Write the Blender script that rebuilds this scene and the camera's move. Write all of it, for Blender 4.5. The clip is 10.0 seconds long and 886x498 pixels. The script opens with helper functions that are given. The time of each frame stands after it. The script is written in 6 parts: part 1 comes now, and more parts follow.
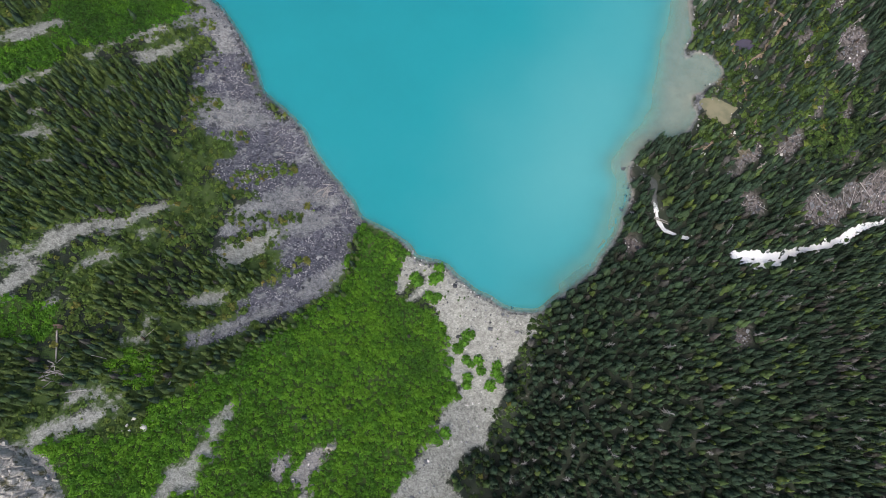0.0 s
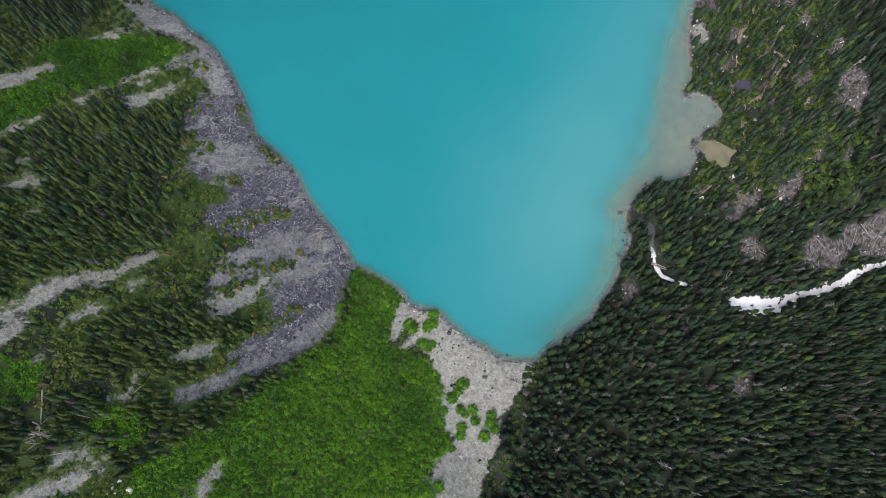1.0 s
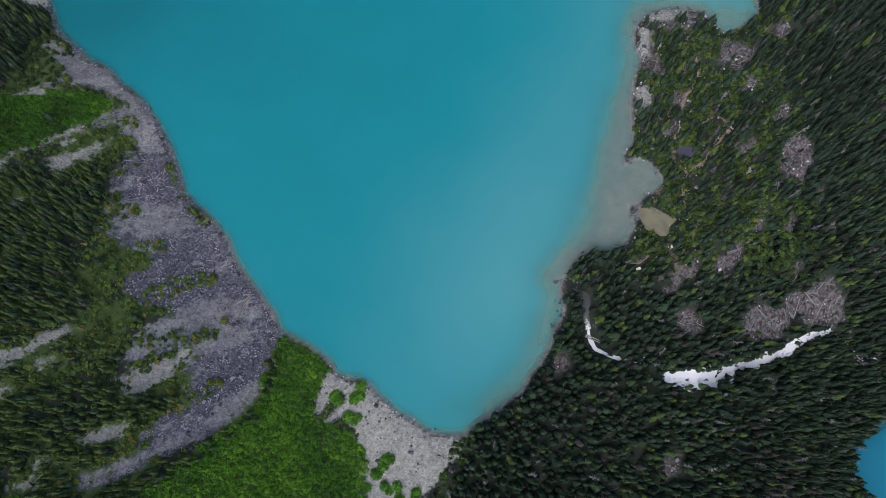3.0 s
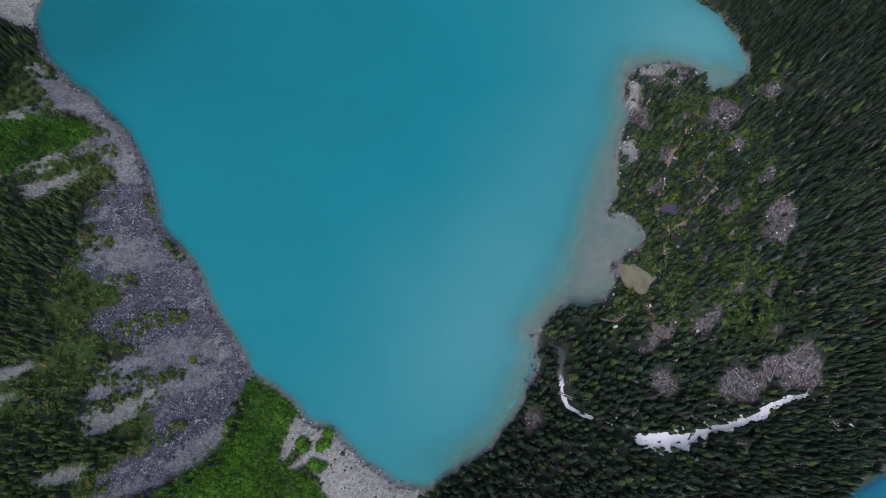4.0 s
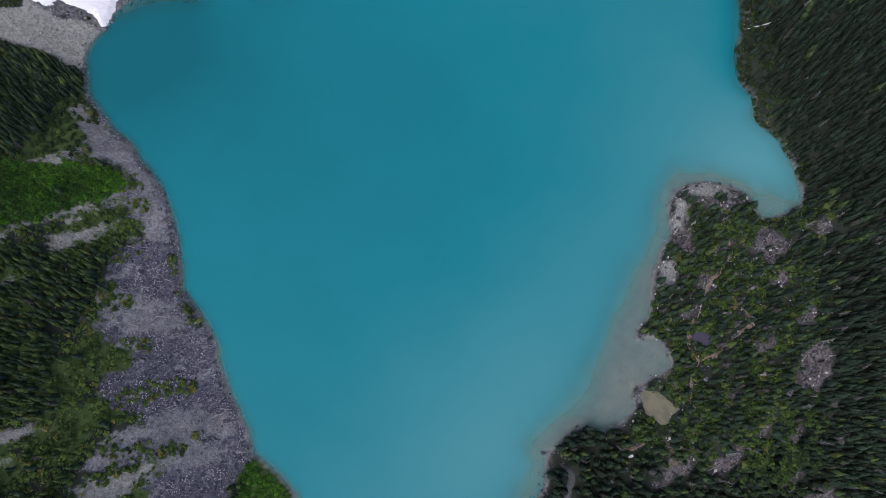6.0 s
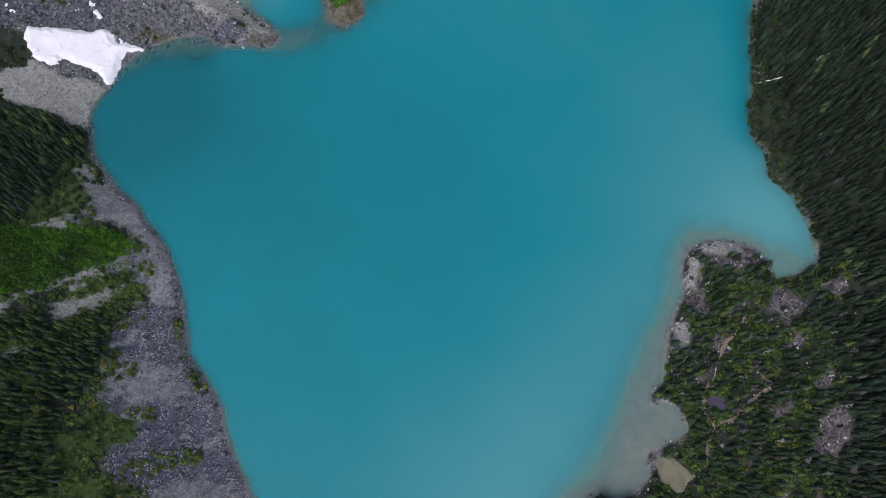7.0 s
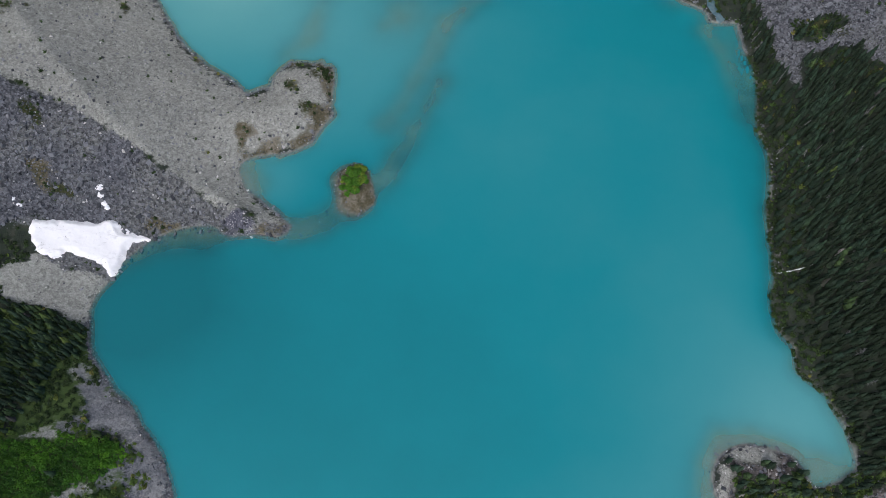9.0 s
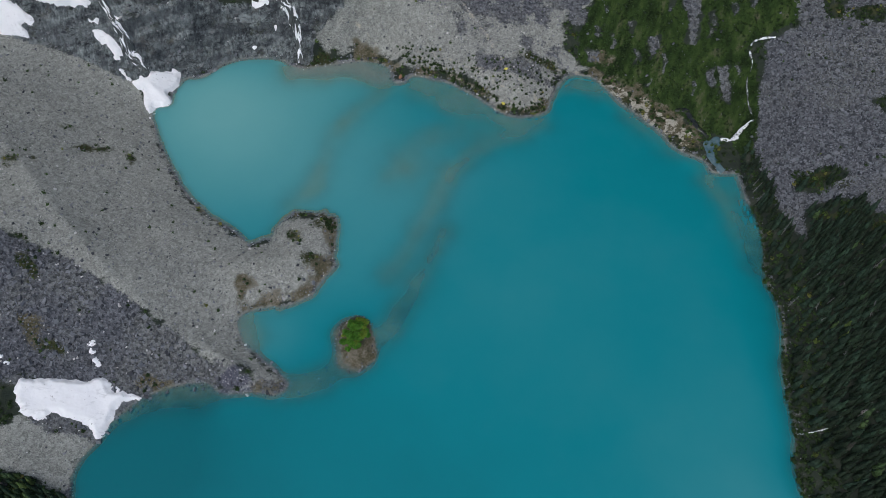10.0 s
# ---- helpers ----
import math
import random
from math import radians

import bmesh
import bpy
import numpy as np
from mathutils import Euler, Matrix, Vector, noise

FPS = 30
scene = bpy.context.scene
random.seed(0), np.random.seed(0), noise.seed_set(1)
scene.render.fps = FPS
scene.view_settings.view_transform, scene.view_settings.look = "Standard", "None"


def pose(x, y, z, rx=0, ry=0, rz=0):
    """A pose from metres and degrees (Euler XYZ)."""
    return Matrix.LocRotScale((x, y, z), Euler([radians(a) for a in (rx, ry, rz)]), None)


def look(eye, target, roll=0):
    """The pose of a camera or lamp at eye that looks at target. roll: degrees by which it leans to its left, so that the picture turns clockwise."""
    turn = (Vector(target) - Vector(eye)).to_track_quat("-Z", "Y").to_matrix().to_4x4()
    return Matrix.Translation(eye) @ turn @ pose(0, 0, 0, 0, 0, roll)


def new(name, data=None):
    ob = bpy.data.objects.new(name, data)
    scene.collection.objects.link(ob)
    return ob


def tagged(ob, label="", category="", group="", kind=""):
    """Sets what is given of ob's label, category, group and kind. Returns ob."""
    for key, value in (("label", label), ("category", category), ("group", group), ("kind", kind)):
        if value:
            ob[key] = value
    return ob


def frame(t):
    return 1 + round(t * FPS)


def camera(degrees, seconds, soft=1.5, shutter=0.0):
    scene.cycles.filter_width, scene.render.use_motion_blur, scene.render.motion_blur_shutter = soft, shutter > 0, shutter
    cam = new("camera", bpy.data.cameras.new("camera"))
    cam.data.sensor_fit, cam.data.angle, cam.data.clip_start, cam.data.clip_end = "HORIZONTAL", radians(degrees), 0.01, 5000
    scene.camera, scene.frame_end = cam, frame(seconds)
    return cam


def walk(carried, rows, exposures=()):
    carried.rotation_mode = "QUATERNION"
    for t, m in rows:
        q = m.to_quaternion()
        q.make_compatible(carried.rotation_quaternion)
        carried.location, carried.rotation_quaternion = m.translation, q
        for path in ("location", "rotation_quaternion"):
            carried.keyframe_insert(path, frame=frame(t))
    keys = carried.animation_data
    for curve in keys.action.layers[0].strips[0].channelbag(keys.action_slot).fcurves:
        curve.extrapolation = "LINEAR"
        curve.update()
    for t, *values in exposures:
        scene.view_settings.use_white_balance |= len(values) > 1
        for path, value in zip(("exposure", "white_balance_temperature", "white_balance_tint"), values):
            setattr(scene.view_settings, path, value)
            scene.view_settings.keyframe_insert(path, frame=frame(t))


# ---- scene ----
cam = camera(62.4, 10.0, 0.5)
PATH = [
    (0, (-0.406, 0.131, 299.991), (-0.41, 0.582, 298.042), -0.9),
    (0.5, (0.205, 9.371, 300.028), (0.198, 9.835, 298.082), -1.1),
    (1, (3.423, 17.875, 300.088), (3.41, 18.337, 298.142), -1.9),
    (1.5, (9.268, 25.75, 300.134), (9.25, 26.204, 298.187), -2.4),
    (2, (16.565, 33.493, 300.173), (16.544, 33.94, 298.223), -2.7),
    (2.5, (23.799, 41.459, 300.202), (23.782, 41.901, 298.251), -1.9),
    (4, (36.501, 67.156, 300.567), (36.514, 67.621, 298.621), 5.0),
    (4.5, (36.215, 76.172, 300.717), (36.199, 76.647, 298.775), 6.5),
    (5, (33.939, 85.181, 300.892), (33.909, 85.658, 298.95), 7.3),
    (5.5, (31.021, 94.509, 301.034), (30.988, 94.99, 299.093), 7.1),
    (6.8, (22.412, 119.958, 301.472), (22.366, 120.454, 299.535), 5.6),
    (7, (21.051, 123.878, 301.496), (21.001, 124.396, 299.564), 5.3),
    (7.5, (17.629, 133.637, 301.531), (17.568, 134.205, 299.614), 4.7),
    (8, (14.339, 143.367, 301.535), (14.266, 143.987, 299.635), 4.2),
    (8.5, (11.197, 153.326, 301.528), (11.112, 154.012, 299.652), 3.9),
    (9, (7.73, 163.06, 301.479), (7.629, 163.846, 299.643), 3.6),
    (9.5, (4.233, 172.524, 301.372), (4.11, 173.44, 299.598), 3.4),
    (10, (0.928, 181.935, 301.25), (0.78, 182.995, 299.561), 3.1),
]
EXPOSURES = [(0, 0.87, 6700, 11), (2, 0.36, 6350, 12), (2.5, 0.30, 6200, 13), (5, 0.0, 5950, 20), (7.5, 0.08, 6150, 16), (9, 0.14, 6200, 11), (10, -0.24, 6000, 8)]
walk(cam, [(t, look(eye, target, roll)) for t, eye, target, roll in PATH], EXPOSURES)

# ---- daylight under a thin overcast ----
SUN_UP, SUN_ROUND = radians(60), radians(195)
world = bpy.data.worlds.new("overcast_sky")
scene.world = world
world.use_nodes = True
sky = world.node_tree.nodes.new("ShaderNodeTexSky")
sky.sky_type = "NISHITA"
sky.sun_disc = False
sky.sun_elevation, sky.sun_rotation = SUN_UP, SUN_ROUND
sky.air_density, sky.dust_density = 0.9, 4.0
world.node_tree.links.new(sky.outputs[0], world.node_tree.nodes["Background"].inputs[0])
world.node_tree.nodes["Background"].inputs[1].default_value = 0.15
sun = new("sun", bpy.data.lights.new("sun", "SUN"))
sun.data.energy, sun.data.angle, sun.data.color = 0.9, radians(30), (1.0, 0.96, 0.9)
sun.matrix_world = look((300 * math.sin(SUN_ROUND), 300 * math.cos(SUN_ROUND), 300 * math.tan(SUN_UP)), (0, 0, 0))

# ---- materials ----
class Nodes:
    """A small helper to wire one node material."""

    def __init__(self, name, roughness=0.9, specular=0.3):
        self.mat = bpy.data.materials.new(name)
        self.mat.use_nodes = True
        self.tree = self.mat.node_tree
        self.bsdf = self.tree.nodes["Principled BSDF"]
        self.bsdf.inputs["Roughness"].default_value = roughness
        self.bsdf.inputs["Specular IOR Level"].default_value = specular
        self.where = self.add("ShaderNodeNewGeometry").outputs["Position"]

    def add(self, kind):
        return self.tree.nodes.new(kind)

    def link(self, a, b):
        self.tree.links.new(a, b)

    def noise(self, size, detail=4.0, stretch=None, rough=0.55):
        n = self.add("ShaderNodeTexNoise")
        n.inputs["Scale"].default_value, n.inputs["Detail"].default_value, n.inputs["Roughness"].default_value = 1.0 / size, detail, rough
        v = self.where
        if stretch:
            m = self.add("ShaderNodeMapping")
            m.vector_type = "TEXTURE"
            m.inputs["Scale"].default_value, m.inputs["Rotation"].default_value = [1 / q for q in stretch[:3]], (0, 0, radians(stretch[3]))
            self.link(v, m.inputs[0])
            v = m.outputs[0]
        self.link(v, n.inputs["Vector"])
        return n.outputs[0]

    def cells(self, size):
        n = self.add("ShaderNodeTexVoronoi")
        n.inputs["Scale"].default_value = 1.0 / size
        self.link(self.where, n.inputs["Vector"])
        return n.outputs["Color"], n.outputs["Distance"]

    def joints(self, size, stretch, warp):
        """Distance from the joints of a field of slabs, bent by warp."""
        m = self.add("ShaderNodeMapping")
        m.vector_type = "TEXTURE"
        m.inputs["Scale"].default_value, m.inputs["Rotation"].default_value = [1 / q for q in stretch[:3]], (0, 0, radians(stretch[3]))
        self.link(self.where, m.inputs[0])
        bent = self.add("ShaderNodeVectorMath")
        bent.operation = "MULTIPLY_ADD"
        self.link(warp, bent.inputs[0])
        bent.inputs[1].default_value = (size * 1.6,) * 3
        self.link(m.outputs[0], bent.inputs[2])
        n = self.add("ShaderNodeTexVoronoi")
        n.feature = "DISTANCE_TO_EDGE"
        n.inputs["Scale"].default_value = 1.0 / size
        self.link(bent.outputs[0], n.inputs["Vector"])
        return n.outputs["Distance"]

    def ramp(self, value, stops):
        n = self.add("ShaderNodeValToRGB")
        while len(n.color_ramp.elements) < len(stops):
            n.color_ramp.elements.new(0.5)
        for e, (at, c) in zip(n.color_ramp.elements, stops):
            e.position, e.color = at, (*c, 1) if len(c) == 3 else c
        self.link(value, n.inputs[0])
        return n.outputs[0]

    def math(self, op, a, b=0.0, c=None):
        n = self.add("ShaderNodeMath")
        n.operation = op
        for i, v in enumerate((a, b) if c is None else (a, b, c)):
            if isinstance(v, (int, float)):
                n.inputs[i].default_value = v
            else:
                self.link(v, n.inputs[i])
        return n.outputs[0]

    def mix(self, fac, a, b, how="MIX"):
        n = self.add("ShaderNodeMix")
        n.data_type, n.blend_type = "RGBA", how
        for i, v in ((0, fac), (6, a), (7, b)):
            if isinstance(v, (int, float)):
                n.inputs[i].default_value = v
            elif isinstance(v, tuple):
                n.inputs[i].default_value = (*v, 1)
            else:
                self.link(v, n.inputs[i])
        return n.outputs[2]

    def field(self, name):
        n = self.add("ShaderNodeAttribute")
        n.attribute_name = name
        return n.outputs["Fac"]

    def edge(self, value, lo, hi):
        n = self.add("ShaderNodeMapRange")
        n.interpolation_type = "SMOOTHSTEP"
        self.link(value, n.inputs[0])
        n.inputs[1].default_value, n.inputs[2].default_value = lo, hi
        return n.outputs[0]

    def bump(self, height, strength, distance):
        n = self.add("ShaderNodeBump")
        n.inputs["Strength"].default_value, n.inputs["Distance"].default_value = strength, distance
        self.link(height, n.inputs["Height"])
        self.link(n.outputs[0], self.bsdf.inputs["Normal"])

    def colour(self, c):
        if isinstance(c, tuple):
            self.bsdf.inputs["Base Color"].default_value = (*c, 1)
        else:
            self.link(c, self.bsdf.inputs["Base Color"])
        return self.mat


def grey(v, warm=0.0):
    return (v * (1 + warm), v, v * (1 - warm))


def ground_material():
    n = Nodes("mountain_ground", 0.95, 0.2)
    big, mid, fine = n.noise(30, 4), n.noise(5, 5), n.noise(0.9, 4, rough=0.7)
    cell, cell_far = n.cells(0.42)
    stones, _ = n.cells(1.15)
    blocks, block_far = n.cells(1.25)
    grit = n.add("ShaderNodeSeparateColor")
    n.link(cell, grit.inputs[0])
    grit = grit.outputs[0]
    slabs = n.add("ShaderNodeSeparateColor")
    n.link(stones, slabs.inputs[0])
    slabs = slabs.outputs[1]
    lumps = n.add("ShaderNodeSeparateColor")
    n.link(blocks, lumps.inputs[0])
    lumps = lumps.outputs[2]
    mixed = n.math("ADD", n.math("MULTIPLY", grit, 0.4), n.math("ADD", n.math("MULTIPLY", slabs, 0.3), n.math("MULTIPLY", fine, 0.3)))
    coarse = n.math("ADD", n.math("MULTIPLY", lumps, 0.45), n.math("ADD", n.math("MULTIPLY", slabs, 0.3), n.math("MULTIPLY", grit, 0.25)))

    def stony(dark, light, by=None):
        return n.ramp(by or mixed, [(0.18, dark), (0.5, tuple(0.54 * a + 0.46 * b for a, b in zip(dark, light))), (0.84, light)])

    col = n.ramp(mid, [(0.25, (0.020, 0.026, 0.024)), (0.55, (0.033, 0.044, 0.030)), (0.8, (0.066, 0.064, 0.054))])
    wobble = n.math("ADD", n.math("MULTIPLY", n.math("SUBTRACT", mid, 0.5), 1.1), n.math("MULTIPLY", n.math("SUBTRACT", fine, 0.5), 0.8))
    streak = n.noise(2.6, 5, (0.16, 1.0, 1.0, 33))
    broad = n.noise(8.0, 4, (0.16, 1.0, 1.0, 33))
    drawn = n.math("ADD", wobble, n.math("MULTIPLY", n.math("SUBTRACT", streak, 0.5), 1.2))

    def lay(col, name, top, soft=0.09):
        w = n.math("ADD", n.field(name), drawn if name in ("gravel", "slate", "fines") else wobble)
        return n.mix(n.edge(w, 0.5 - soft, 0.5 + soft), col, top)

    col = lay(col, "thicket", n.ramp(mid, [(0.3, (0.046, 0.080, 0.024)), (0.7, (0.085, 0.130, 0.040))]))
    col = lay(col, "slate", n.mix(n.edge(n.math("ADD", n.math("MULTIPLY", streak, 0.5), n.math("MULTIPLY", broad, 0.5)), 0.53, 0.63), stony((0.030, 0.032, 0.046), (0.155, 0.161, 0.195)), stony((0.105, 0.112, 0.118), (0.33, 0.345, 0.345))), 0.16)
    speck = n.math("MULTIPLY", n.edge(grit, 0.86, 0.92), n.edge(n.field("slate"), 0.4, 0.7))
    col = n.mix(n.math("MULTIPLY", speck, n.edge(n.noise(5.5, 4), 0.35, 0.62)), col, (0.40, 0.40, 0.41))
    col = lay(col, "fines", n.mix(n.edge(broad, 0.40, 0.62), stony((0.080, 0.086, 0.094), (0.26, 0.27, 0.283)), stony((0.14, 0.147, 0.148), (0.35, 0.36, 0.357))), 0.30)
    col = lay(col, "gravel", n.mix(n.edge(big, 0.35, 0.7), stony((0.132, 0.138, 0.126), (0.378, 0.392, 0.360)), stony((0.167, 0.174, 0.157), (0.42, 0.432, 0.393))), 0.2)
    col = lay(col, "scree", n.mix(n.edge(big, 0.4, 0.6), stony((0.048, 0.052, 0.053), (0.205, 0.214, 0.214), coarse), stony((0.036, 0.040, 0.047), (0.165, 0.173, 0.192), coarse)))
    col = lay(col, "rubble", n.mix(n.edge(mid, 0.4, 0.65), stony((0.028, 0.025, 0.027), (0.225, 0.205, 0.203), coarse), stony((0.022, 0.022, 0.019), (0.14, 0.128, 0.118), coarse)), 0.24)
    col = lay(col, "stone", stony(grey(0.15, 0.03), grey(0.36, 0.03)))
    lush = n.noise(6.0, 5, (1.0, 0.25, 1.0, -12), 0.65)
    col = lay(col, "meadow", n.ramp(lush, [(0.34, (0.009, 0.018, 0.005)), (0.47, (0.022, 0.044, 0.010)), (0.58, (0.042, 0.070, 0.017)), (0.70, (0.095, 0.095, 0.058))]))
    col = lay(col, "heath", n.ramp(fine, [(0.3, (0.020, 0.030, 0.010)), (0.7, (0.062, 0.064, 0.028))]), 0.2)
    col = lay(col, "ochre", n.ramp(n.math("ADD", n.math("MULTIPLY", fine, 0.5), n.math("MULTIPLY", mid, 0.5)), [(0.35, (0.030, 0.034, 0.014)), (0.5, (0.100, 0.090, 0.056)), (0.64, (0.21, 0.195, 0.160))]), 0.22)
    col = lay(col, "path", stony((0.15, 0.115, 0.085), (0.32, 0.25, 0.19)), 0.06)
    col = lay(col, "sand", stony((0.29, 0.275, 0.225), (0.46, 0.44, 0.37)), 0.07)
    cracks = n.noise(5.0, 9, (1.0, 0.32, 0.8, -50), 0.72)
    shards = n.noise(1.6, 7, (1.0, 0.4, 0.6, 30), 0.7)
    craggy = n.math("ADD", n.math("MULTIPLY", cracks, 0.45), n.math("MULTIPLY", shards, 0.55))
    rock = n.ramp(craggy, [(0.40, (0.034, 0.037, 0.040)), (0.46, (0.125, 0.134, 0.136)), (0.51, (0.215, 0.228, 0.226)), (0.58, (0.37, 0.386, 0.378))])
    rock = n.mix(n.edge(n.noise(16, 6, (0.4, 1.0, 1.0, 24), 0.65), 0.46, 0.58), rock, n.mix(0.5, rock, (0.24, 0.247, 0.250)))
    # relief contrast put into the rock colour: steep faces darker, flat ledges paler
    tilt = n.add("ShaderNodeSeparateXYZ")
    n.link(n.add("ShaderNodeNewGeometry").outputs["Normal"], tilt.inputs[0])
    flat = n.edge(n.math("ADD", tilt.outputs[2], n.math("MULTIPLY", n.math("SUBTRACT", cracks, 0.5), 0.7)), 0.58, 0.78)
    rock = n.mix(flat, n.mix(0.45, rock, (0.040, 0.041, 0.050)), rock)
    rock = n.mix(n.edge(n.noise(9, 6, rough=0.7), 0.54, 0.64), rock, n.mix(0.5, rock, (0.075, 0.078, 0.045)))
    joints = n.math("MINIMUM", n.joints(7.0, (1.0, 0.35, 0.6, -35), cracks), n.joints(3.2, (0.5, 1.0, 0.7, 20), cracks))
    rock = n.mix(n.math("MULTIPLY", n.edge(joints, 0.035, 0.008), n.edge(n.noise(18, 3), 0.42, 0.6)), rock, n.mix(0.7, rock, (0.012, 0.013, 0.015)))
    # flutes drawn in colour only: their shaded streaks are darkened by noise
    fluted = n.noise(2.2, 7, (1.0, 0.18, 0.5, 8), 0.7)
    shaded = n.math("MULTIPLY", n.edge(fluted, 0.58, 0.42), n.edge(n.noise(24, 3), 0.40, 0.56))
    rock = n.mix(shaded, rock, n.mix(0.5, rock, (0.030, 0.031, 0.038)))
    rock = n.mix(n.edge(n.noise(13, 5, rough=0.65), 0.58, 0.68), rock, n.mix(0.3, rock, (0.15, 0.115, 0.085)))
    rock = n.mix(1.0, rock, (0.93, 1.0, 1.01), "MULTIPLY")
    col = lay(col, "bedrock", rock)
    bed = n.ramp(n.math("ADD", n.math("MULTIPLY", mid, 0.6), n.math("MULTIPLY", mixed, 0.4)), [(0.25, (0.205, 0.200, 0.185)), (0.75, (0.30, 0.290, 0.262))])
    # yellow silt, painted brighter with depth to make up for light lost in water
    bed = n.mix(n.edge(n.field("sunken"), 0.15, 0.9), bed, n.ramp(mid, [(0.3, (0.48, 0.41, 0.19)), (0.7, (0.56, 0.49, 0.26))]))
    col = n.mix(n.field("bed"), col, bed)
    rugged = n.math("MULTIPLY", n.field("bedrock"), n.math("MULTIPLY", craggy, 12.0))
    n.bump(n.math("ADD", rugged, n.math("MULTIPLY", n.math("SUBTRACT", 1.0, n.field("bed")), n.math("ADD", n.math("MULTIPLY", block_far, n.math("MULTIPLY", n.field("scree"), 1.1)), n.math("ADD", n.math("MULTIPLY", cell_far, 0.25), n.math("MULTIPLY", fine, 0.4))))), 0.8, 0.4)
    return n.colour(col)


def water_material(name, deep, milky):
    n = Nodes(name, 0.08, 0.25)
    silt_and_reflection = n.math("ADD", n.field("silt_and_reflection"), n.math("MULTIPLY", n.math("SUBTRACT", n.noise(45, 4), 0.5), 0.22))
    n.colour(n.ramp(n.math("MULTIPLY", n.math("ADD", silt_and_reflection, 0.35), 0.74), [(0.0, tuple(0.66 * c for c in deep)), (0.26, deep), (1.0, milky)]))
    n.bump(n.noise(2.2, 3), 0.05, 0.1)
    clear = n.add("ShaderNodeBsdfTransparent")
    clear.inputs[0].default_value = (0.90, 0.95, 0.90, 1)
    both = n.add("ShaderNodeMixShader")
    murk = n.math("SUBTRACT", 1.0, n.math("POWER", 0.26, n.math("MULTIPLY", n.field("depth"), n.math("ADD", 0.88, n.math("MULTIPLY", n.noise(6, 3), 0.24)))))
    n.link(murk, both.inputs[0])
    n.link(clear.outputs[0], both.inputs[1])
    n.link(n.bsdf.outputs[0], both.inputs[2])
    n.link(both.outputs[0], n.tree.nodes["Material Output"].inputs[0])
    return n.mat


def leaf_material(name, stops, bright, rough=0.75):
    n = Nodes(name, rough, 0.25)
    info = n.add("ShaderNodeObjectInfo")
    island = n.add("ShaderNodeNewGeometry").outputs["Random Per Island"]
    t = n.math("ADD", n.field("tint"), n.math("MULTIPLY", n.math("SUBTRACT", info.outputs["Random"], 0.5), 0.001))
    col = n.ramp(t, stops)
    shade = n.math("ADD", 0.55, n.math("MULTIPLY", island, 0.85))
    col = n.mix(1.0, col, n.ramp(n.math("MULTIPLY", shade, 0.5), [(0.0, (0, 0, 0)), (1.0, (2, 2, 2))]), "MULTIPLY")
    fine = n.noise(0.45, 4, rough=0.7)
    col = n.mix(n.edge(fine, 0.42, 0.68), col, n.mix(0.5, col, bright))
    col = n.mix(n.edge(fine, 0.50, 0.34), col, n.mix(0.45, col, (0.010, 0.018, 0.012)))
    n.colour(col)
    glow = n.add("ShaderNodeBsdfTranslucent")
    n.link(col, glow.inputs[0])
    both = n.add("ShaderNodeMixShader")
    both.inputs[0].default_value = 0.36
    n.link(n.bsdf.outputs[0], both.inputs[1])
    n.link(glow.outputs[0], both.inputs[2])
    n.link(both.outputs[0], n.tree.nodes["Material Output"].inputs[0])
    return n.mat


def rock_material(name, dark, light):
    n = Nodes(name, 0.9, 0.25)
    info = n.add("ShaderNodeObjectInfo")
    t = n.math("FRACT", n.math("ADD", n.field("tint"), info.outputs["Random"]))
    col = n.mix(t, dark, light)
    col = n.mix(n.edge(n.noise(0.6, 5), 0.5, 0.8), col, n.mix(0.5, col, (0.10, 0.10, 0.085)))
    n.bump(n.noise(0.3, 4), 0.5, 0.06)
    return n.colour(col)


def wood_material(name, dark, light):
    n = Nodes(name, 0.8, 0.2)
    n.bump(n.noise(0.15, 4), 0.5, 0.03)
    return n.colour(n.ramp(n.noise(0.5, 5), [(0.3, dark), (0.7, light)]))


def foam_material():
    n = Nodes("white_water", 0.45, 0.4)
    col = n.ramp(n.math("ADD", n.math("MULTIPLY", n.noise(1.2, 6, rough=0.7), 0.6), n.math("MULTIPLY", n.field("calm"), 0.55)),
                 [(0.42, (0.88, 0.90, 0.92)), (0.50, (0.50, 0.55, 0.58)), (0.58, (0.09, 0.10, 0.10)), (0.8, (0.05, 0.06, 0.06))])
    n.bump(n.noise(0.7, 5), 0.9, 0.3)
    return n.colour(col)


def snow_material():
    n = Nodes("old_snow", 0.6, 0.3)
    dirt = n.noise(7, 7, (1, 2.2, 1, 20), 0.65)
    n.bump(n.noise(1.4, 5), 0.5, 0.25)
    specks = n.edge(n.noise(0.9, 4, rough=0.6), 0.64, 0.70)
    patchy = n.edge(n.noise(6, 3), 0.48, 0.6)
    snow = n.ramp(dirt, [(0.24, (0.52, 0.52, 0.52)), (0.33, (0.76, 0.77, 0.78)), (0.42, (0.93, 0.94, 0.95)), (0.7, (0.95, 0.96, 0.97))])
    return n.colour(n.mix(n.math("MULTIPLY", specks, patchy), snow, (0.30, 0.29, 0.28)))


